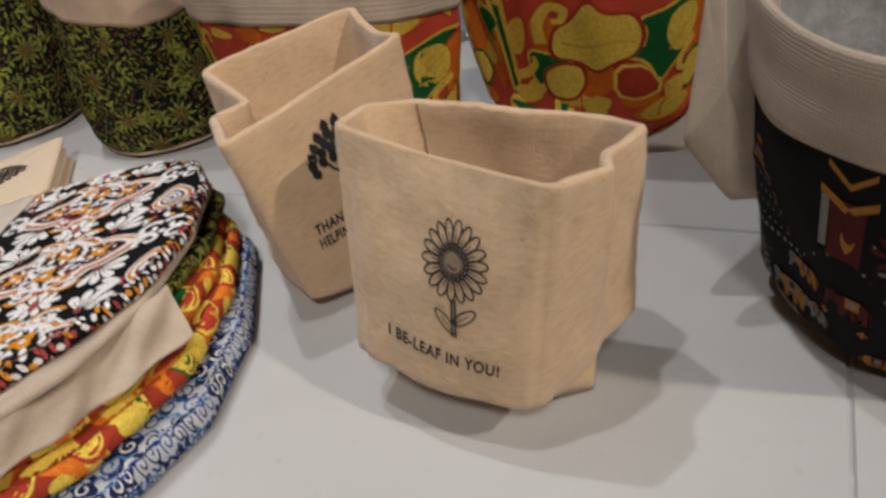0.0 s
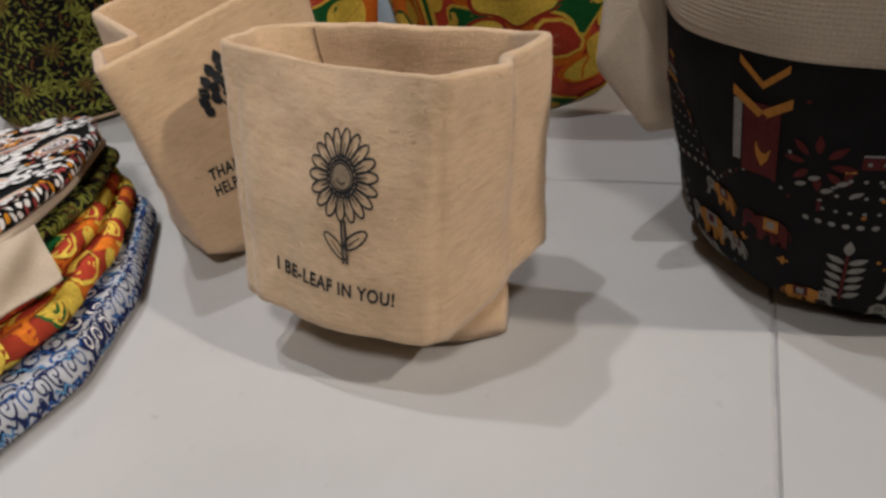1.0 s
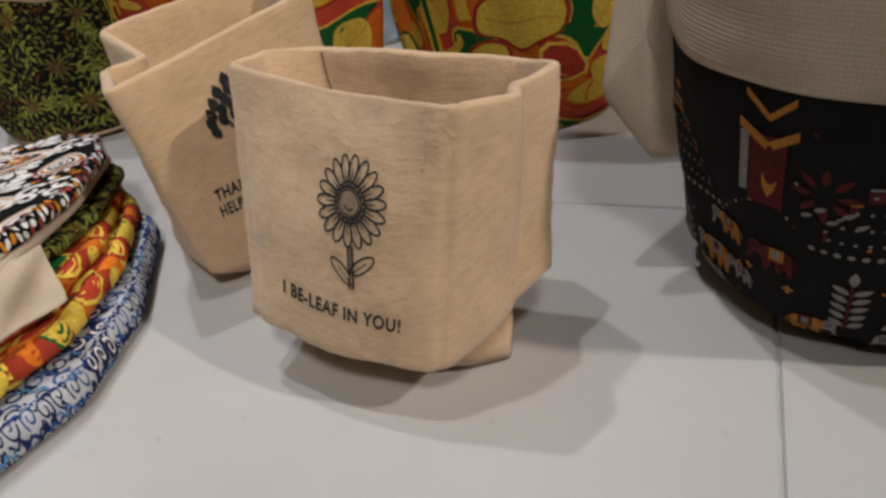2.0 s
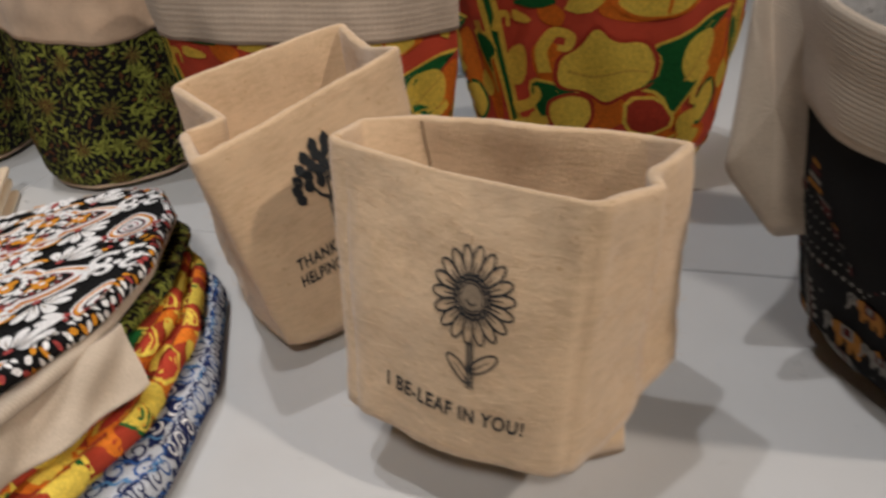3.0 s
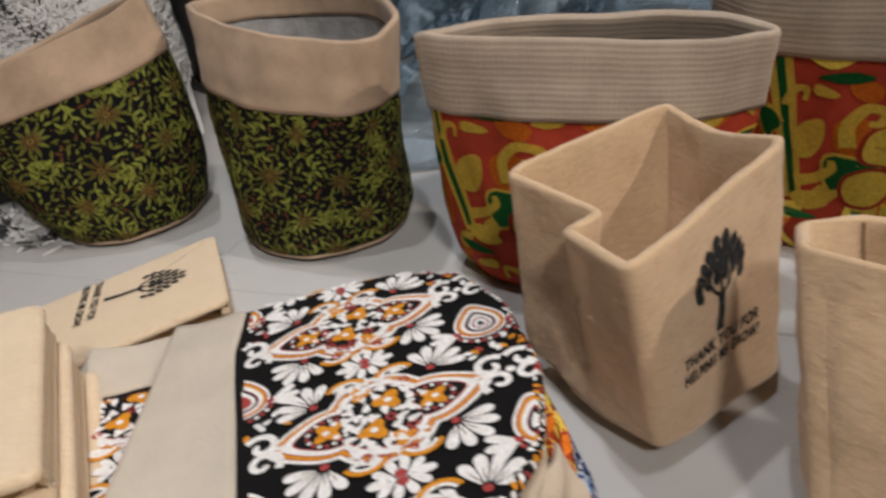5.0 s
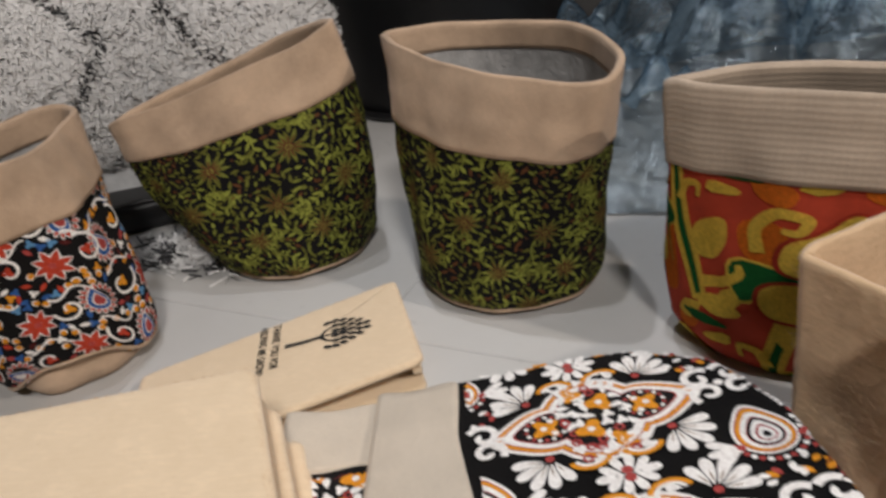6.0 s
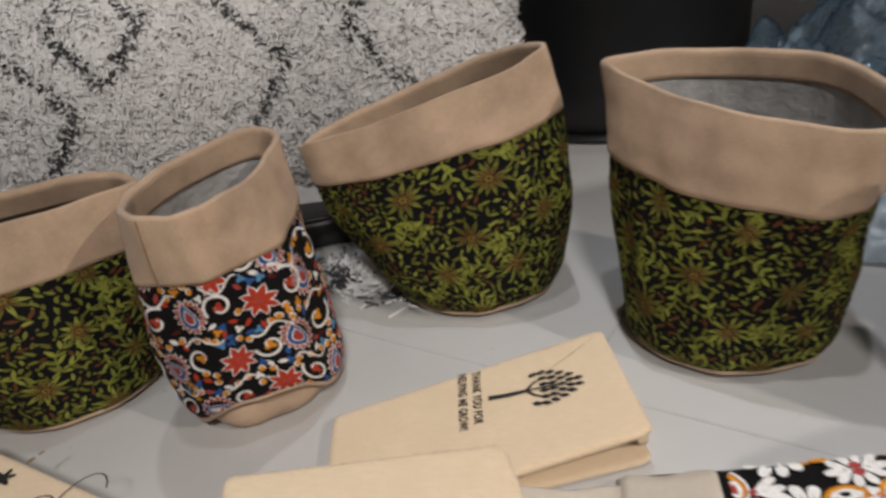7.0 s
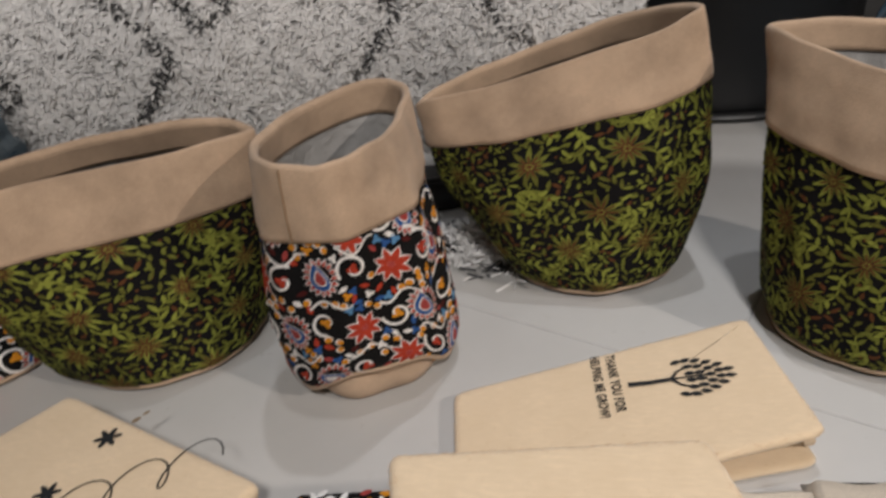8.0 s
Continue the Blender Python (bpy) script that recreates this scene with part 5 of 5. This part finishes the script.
second = Slab([(-0.358, 0.480), (-0.305, 0.484), (-0.285, 0.40), (-0.29, 0.24), (-0.37, 0.24), (-0.355, 0.40)], 0.030, 0.012, (0.0, -0.05), (-0.33, 0.43), seed=7, rough=0.0003)
thing = empty("folded_planter", -0.33, 0.38, 0.03, "folded medallion cloth planter with pale jute cuff, part covered", "folded planter", "pile of folded planters")
pad("body", second, BLACK_CLOTH, thing)
inner2 = second.inside(0.001)
pr = paisley(-0.40, -0.28, 0.20, 0.46, np.random.default_rng(51))
pr.lay("printed_pattern", second.top, thing, keep=lambda x, y: inner2(x, y) & (y < 0.432))
flat_cuff(-0.360, -0.302, 0.434, 0.482, second.top, thing)
under = Slab([(-0.352, 0.470), (-0.300, 0.474), (-0.285, 0.40), (-0.29, 0.24), (-0.365, 0.24)], 0.001, 0.029, seed=18)
thing = empty("folded_planter", -0.33, 0.36, 0.0, "folded raw jute cloth under the printed planter", "folded planter", "pile of folded planters")
pad("body", under, JUTE_FLAX, thing)


# one more folded planter between the felt bags
sl = Slab([(-0.535, 0.468), (-0.478, 0.476), (-0.470, 0.400), (-0.525, 0.385)], 0.001, 0.036, seed=19, rough=0.0003)
thing = empty("folded_planter", -0.50, 0.43, 0.0, "folded black, white and red printed planter between felt bags", "folded planter", "pile of folded planters")
pad("body", sl, BLACK_CLOTH, thing)
in3 = sl.inside(0.001)
edge_leaves(0.09, 0.11, np.random.default_rng(53)).lay("printed_pattern", lambda s, h, o: sl.top(s - 0.545, h + 0.375, o), thing, keep=lambda s, h: in3(s - 0.545, h + 0.375))


def felt_fold(label, corners, low, thick, seed, mat=FELT_PALE, slope=(0, 0)):
    """A felt bag folded flat: two thick plies with a dark gap between them."""
    c = np.mean(corners, 0)
    thing = empty("folded_felt_bag", c[0], c[1], low, label, "folded bag", "folded felt bags")
    t1 = thick * 0.30
    bottom = Slab([tuple(np.array(p) * 0.992 + c * 0.008) for p in corners], low, t1, (0, 0), tuple(c), 9, 2, seed, 0.00025)
    upper = Slab(corners, low + thick - t1, t1, slope, tuple(c), 9, 2, seed + 1, 0.00025)
    pad("lower_ply", bottom, mat, thing)
    pad("upper_ply", upper, mat, thing)
    a, b, d, e = (np.array(p) * 0.985 + c * 0.015 for p in corners)
    inner = [a, b, b + 0.95 * (d - b), b + 0.94 * (d - b) + 0.035 * (a - b), b + 0.60 * (d - b) + 0.06 * (a - b), a + 0.55 * (e - a)]
    pad("middle_ply", Slab([tuple(p) for p in inner], low + t1 * 0.9, thick - 1.8 * t1, tuple(0.6 * q for q in slope), tuple(c), 6, 2, seed + 2), mat, thing)
    rng = np.random.default_rng(seed)
    fibres("edge_fuzz", upper.side.at, upper.side.su, upper.side.sv, 1500, 0.0026, thing, rng)
    return thing, upper


thing, up = felt_fold("pale felt bag folded flat, black tree print and writing", [(-0.478, 0.569), (-0.311, 0.625), (-0.289, 0.532), (-0.463, 0.478)], 0.001, 0.0170, 61, slope=(0.09, 0.02))
pr = Print()
ang = 0.14
write(pr, "THANK YOU FOR", -0.3872, 0.5715, 0.047, ang - math.pi / 2 - 0.02, "print", 2, 0.0, high=1.35)
write(pr, "HELPING ME GROW!", -0.3957, 0.5690, 0.050, ang - math.pi / 2 - 0.02, "print", 2, 0.0, high=1.45)
tree_print(pr, -0.3790, 0.5690, ang - math.pi / 2, 0.052, fat=0.84, spread=0.66)
pr.lay("tree_print", up.top, thing, "black print of a leafy tree", kind="")

z = 0.001
for k, (dx, dy, th) in enumerate(((0.016, -0.010, 0.022), (0.012, -0.002, 0.022), (0.006, -0.004, 0.023), (0, 0, 0.022))):
    felt_fold("pale cream felt bag folded flat in a small stack", [(-0.476 + dx, 0.443 + dy), (-0.357 + dx, 0.459 + dy), (-0.318 + dx, 0.335 + dy), (-0.440 + dx, 0.310 + dy)], z, th, 70 + 4 * k)
    z += th

thing, up = felt_fold("pale felt bag folded flat with looping script print", [(-0.700, 0.536), (-0.556, 0.478), (-0.605, 0.385), (-0.76, 0.44)], 0.001, 0.028, 91)
pr = Print()
t = np.linspace(0, 1, 70)
sx = -0.590 - 0.105 * t
sy = 0.494 - 0.062 * t
loop = np.stack([sx + 0.0065 * np.cos(2 * math.pi * 4.5 * t), sy + 0.0105 * np.sin(2 * math.pi * 4.5 * t) * (0.5 + 0.9 * (1 - t))], 1)
pr.stroke(loop, 0.0010, 0.0010, "print", 2)
pr.lay("script_line", up.top, thing, "thin black script print", kind="")
for px, py, r in ((-0.654, 0.502, 0.0056), (-0.664, 0.463, 0.0052)):
    pr = Print()
    pr.blob(px, py, r, 6, 0.4, 0.4, "print", 2)
    pr.lay("star_print", up.top, thing, kind="")
for px, py, r in ((-0.645, 0.516, 0.0030), (-0.642, 0.522, 0.0022), (-0.650, 0.503, 0.0018)):
    pr = Print()
    pr.disc(px, py, r, "faded", 2, 10, 0.6, 1.0)
    pr.lay("dot_print", up.top, thing, kind="")



# ---- things behind: shaggy rug, black bin, polythene ----
def shaggy_rug():
    rng = np.random.default_rng(5)
    thing = empty("shaggy_rug", -0.70, 0.95, 0, "rolled shaggy rug of white and grey pile with dark line pattern", "rug")
    nu, nv = 80, 40
    u, v = np.linspace(0, 1, nu)[:, None], np.linspace(0, 1, nv)[None, :]
    ang = -0.55 + v * 3.0
    rad = 0.20 + 0.016 * np.sin(5 * u + 1) + 0.012 * np.sin(11 * u + 2 * v)
    end = np.minimum(1, np.minimum(u, 1 - u) / 0.05) ** 0.5
    ax, ay = -0.395 - 0.50 * u, 1.075 - 0.15 * u
    X = ax + 0 * v + 0.16 * rad * np.cos(ang)
    Y = ay - rad * np.cos(ang) * (0.9 + 0.1 * end)
    Z = 0.165 + rad * 0.98 * np.sin(ang) * 1.15 * (0.75 + 0.25 * end)
    P = np.stack([X, Y, np.maximum(Z, 0.012)], -1)
    S = Surf(P, closed=False)
    if S.N[40, 12, 1] > 0:
        S.N *= -1
    core = np.stack([(P[:, 0] + P[:, -1]) / 2] * 1, 1)
    grid("backing", np.concatenate([P[:, :1] * (1, 1, 0) + (0, 0, 0.002), P, core * (1, 1, 0) + (0, 0.05, 0.004)], 1), plain("grey_rug_backing", (0.78, 0.78, 0.78), 0.95, 60), thing)
    count = 140000
    s, h = rng.random(count) * S.su, rng.random(count) * S.sv
    dark = np.zeros(count, dtype=bool)
    for x0, amp, lam, ph in ((0.10, 0.05, 0.20, 0.3), (0.27, 0.06, 0.24, 2.0), (0.46, 0.055, 0.22, 4.0), (0.60, 0.05, 0.19, 1.0)):
        tri = np.abs(((h / lam + ph) % 1.0) * 2 - 1)
        dark |= np.abs(s - (x0 + amp * (tri - 0.5) * 2)) < 0.0046
    for cx, cy, r in ((0.20, 0.22, 0.035), (0.37, 0.17, 0.04), (0.37, 0.33, 0.035), (0.54, 0.25, 0.04), (0.09, 0.34, 0.035)):
        dark |= np.abs(np.abs(s - cx) + np.abs(h - cy) - r) < 0.0050
    dark &= rng.random(count) < 0.90
    L = 0.0070 * (0.6 + 0.8 * rng.random(count))
    a = rng.random(count) * 6.28
    clump = np.array([noise.noise((x * 75, y * 75, 0.5)) + 0.6 * noise.noise((x * 170, y * 170, 2.5)) for x, y in zip(s.tolist(), h.tolist())]) * 0.0050
    p0 = S.at(s, h, clump - 0.001)
    p1 = S.at(s + np.cos(a) * L * 0.35, h + np.sin(a) * L * 0.35, clump + L * 0.65)
    p2 = S.at(s + np.cos(a + 0.5) * L * 0.9, h + np.sin(a + 0.5) * L * 0.9, clump + L * (0.3 + 0.6 * rng.random(count)))
    lie = S.at(s, h, np.ones(count)) - S.at(s, h, np.zeros(count))
    w = np.cross(p2 - p0, lie + rng.normal(0, 0.45, (count, 3)))
    w = w / np.maximum(np.linalg.norm(w, axis=1, keepdims=True), 1e-9) * 0.0011
    w *= np.where(np.sum(np.cross(p1 - p0, w) * lie, 1) < 0, -1.0, 1.0)[:, None]
    V = np.stack([p0 + w * 0.6, p0 - w * 0.6, p1 - w, p1 + w, p2 + w * 0.4, p2 - w * 0.4], 1).reshape(-1, 3)
    k = np.arange(count) * 6
    F = np.stack([k, k + 1, k + 2, k + 3, k + 3, k + 2, k + 5, k + 4], 1).reshape(-1, 4).tolist()
    idx = np.repeat(dark.astype(int), 2)
    nrm = np.repeat(lie / np.linalg.norm(lie, axis=1, keepdims=True), 6, 0) + rng.normal(0, 0.20, (6 * count, 3))
    nrm /= np.linalg.norm(nrm, axis=1, keepdims=True)
    mats = [shag_material("white_pile", (0.86, 0.85, 0.84), (0.97, 0.965, 0.96)), shag_material("dark_pile", (0.03, 0.03, 0.033), (0.10, 0.10, 0.105))]
    tagged(mesh_ob("shag_cover", V, F, mats, thing, idx=idx, normals=nrm), kind="stuff")
    # loose corner of pile on the floor
    n = 2600
    q = rng.normal(0, 1, (n, 2)) * (0.030, 0.015)
    c = np.array([-0.482, 0.748])
    swell = 0.020 * np.exp(-(q[:, 0] / 0.034) ** 2 - (q[:, 1] / 0.018) ** 2)
    p0 = np.stack([c[0] + q[:, 0], c[1] + q[:, 1] - 0.25 * q[:, 0], 0.001 + swell * rng.random(n)], 1)
    d = rng.normal(0, 1, (n, 3)) * (0.006, 0.006, 0.003)
    w = np.cross(d, rng.normal(size=(n, 3)))
    w = w / np.linalg.norm(w, axis=1, keepdims=True) * 0.0010
    p1 = p0 + d
    p1[:, 2] = np.abs(p1[:, 2]) + 0.001
    V = np.stack([p0 + w, p0 - w, p1 - w, p1 + w], 1).reshape(-1, 3)
    V[:, 2] = np.maximum(V[:, 2], 0.0005)
    tufts = (np.sin(95 * q[:, 0] + 2 * np.sin(120 * q[:, 1])) > 0.45).astype(int)
    tagged(mesh_ob("fringe", V, [tuple(range(4 * i, 4 * i + 4)) for i in range(n)], mats, thing, idx=tufts, smooth=False), kind="stuff")


shaggy_rug()


def lathe(name, x, y, prof, mat, parent, n=64, label=""):
    a = np.linspace(0, 2 * math.pi, n + 1)[:, None]
    r, z = np.array(prof)[:, 0][None], np.array(prof)[:, 1][None]
    return grid(name, np.stack([x + r * np.cos(a), y + r * np.sin(a), z + 0 * a], -1), mat, parent, label=label)


bin_ = empty("black_bin", -0.262, 1.155, 0, "round black plastic bin with a rolled foot", "bin")
BLACK_PLASTIC = plain("black_plastic", (0.010, 0.010, 0.011), 0.42, 20)
tray = empty("black_tray", -0.66, 0.87, 0, "flat black plastic tray under the shaggy rug", "tray")
deck = Slab([(-0.435, 0.842), (-0.90, 0.700), (-0.945, 0.850), (-0.480, 0.992)], 0.001, 0.026, seed=23, rough=0.0002)
pad("base", deck, BLACK_PLASTIC, tray)
rim = deck.lift(inset(deck.line, 0.006), 1.0)
tube("rim", rim[:-1] + np.array([0, 0, 0.001]), 0.003, BLACK_PLASTIC, tray, label="raised rolled rim")
lathe("body", -0.262, 1.155, [(0.0, 0.004), (0.150, 0.004), (0.153, 0.012), (0.150, 0.05), (0.172, 0.45), (0.178, 0.455), (0.176, 0.462), (0.168, 0.46), (0.146, 0.05), (0.0, 0.02)], BLACK_PLASTIC, bin_)
a = np.linspace(0, 2 * math.pi, 60, endpoint=False)
tube("foot_ring", np.stack([-0.262 + 0.158 * np.cos(a), 1.155 + 0.158 * np.sin(a), 0.006 + 0 * a], 1), 0.005, BLACK_PLASTIC, bin_)


def crumpled(name, label, category, x, y, sx, sy, high, mat, seed, n=90, coarse=5.0):
    """A heap of thin sheet, creased by folded noise."""
    thing = empty(name, x, y, 0, label, category)
    g = np.linspace(-1, 1, n)
    P = np.zeros((n, n, 3))
    for i, p in enumerate(g):
        for j, q in enumerate(g):
            v = Vector((p * coarse * 0.4, q * coarse * 0.4, seed))
            f = abs(noise.noise(v)) * 1.2 + 0.5 * abs(noise.noise(v * 2.3)) + 0.25 * abs(noise.noise(v * 5.1)) + 0.1 * abs(noise.noise(v * 11))
            fall = max(0.0, 1 - max(abs(p), abs(q)) ** 3)
            w = Vector((noise.noise(v + Vector((9, 0, 0))), noise.noise(v + Vector((0, 9, 0))), 0)) * 0.18
            P[i, j] = (x + sx * (p + w.x), y + sy * (q + w.y), 0.003 + high * fall * (0.35 + 0.75 * f))
    grid("sheet", P, mat, thing)
    return thing


FILM = film_material("clear_polythene", (0.13, 0.17, 0.21), 0.84)
crumpled("polythene_bag", "crumpled clear polythene bag with bluish gloss behind the planters", "plastic bag", 0.03, 0.905, 0.25, 0.19, 0.17, FILM, 3.0)
crumpled("polythene_bag", "crumpled clear polythene sheet lying beside the rug", "plastic bag", -1.10, 0.90, 0.15, 0.20, 0.16, FILM, 8.0, 60)
crumpled("black_sack", "dark plastic sack heaped behind the polythene", "sack", 0.18, 1.32, 0.36, 0.20, 0.34, plain("dark_sack_plastic", (0.035, 0.032, 0.030), 0.4, 25), 5.0, 60)


# ---- floor tiles ----
def tile_mesh():
    g, e, z = TILE / 2 - 0.0007, 0.0008, 0.0
    bm = bmesh.new()
    lo = [bm.verts.new((x * g, y * g, -0.006)) for x, y in ((-1, -1), (1, -1), (1, 1), (-1, 1))]
    mi = [bm.verts.new((x * g, y * g, -0.0008)) for x, y in ((-1, -1), (1, -1), (1, 1), (-1, 1))]
    hi = [bm.verts.new((x * (g - e), y * (g - e), z)) for x, y in ((-1, -1), (1, -1), (1, 1), (-1, 1))]
    for p, q in ((lo, mi), (mi, hi)):
        for i in range(4):
            bm.faces.new((p[i], p[(i + 1) % 4], q[(i + 1) % 4], q[i]))
    bm.faces.new(hi)
    me = bpy.data.meshes.new("tile")
    bm.to_mesh(me)
    bm.free()
    me.materials.append(tile_material())
    return me


tile = tile_mesh()
for i in range(7):
    for j in range(7):
        ob = new("tile", tile)
        ob.parent = floor
        ob.location = (-2.1 + i * TILE, -1.5 + j * TILE, 0)
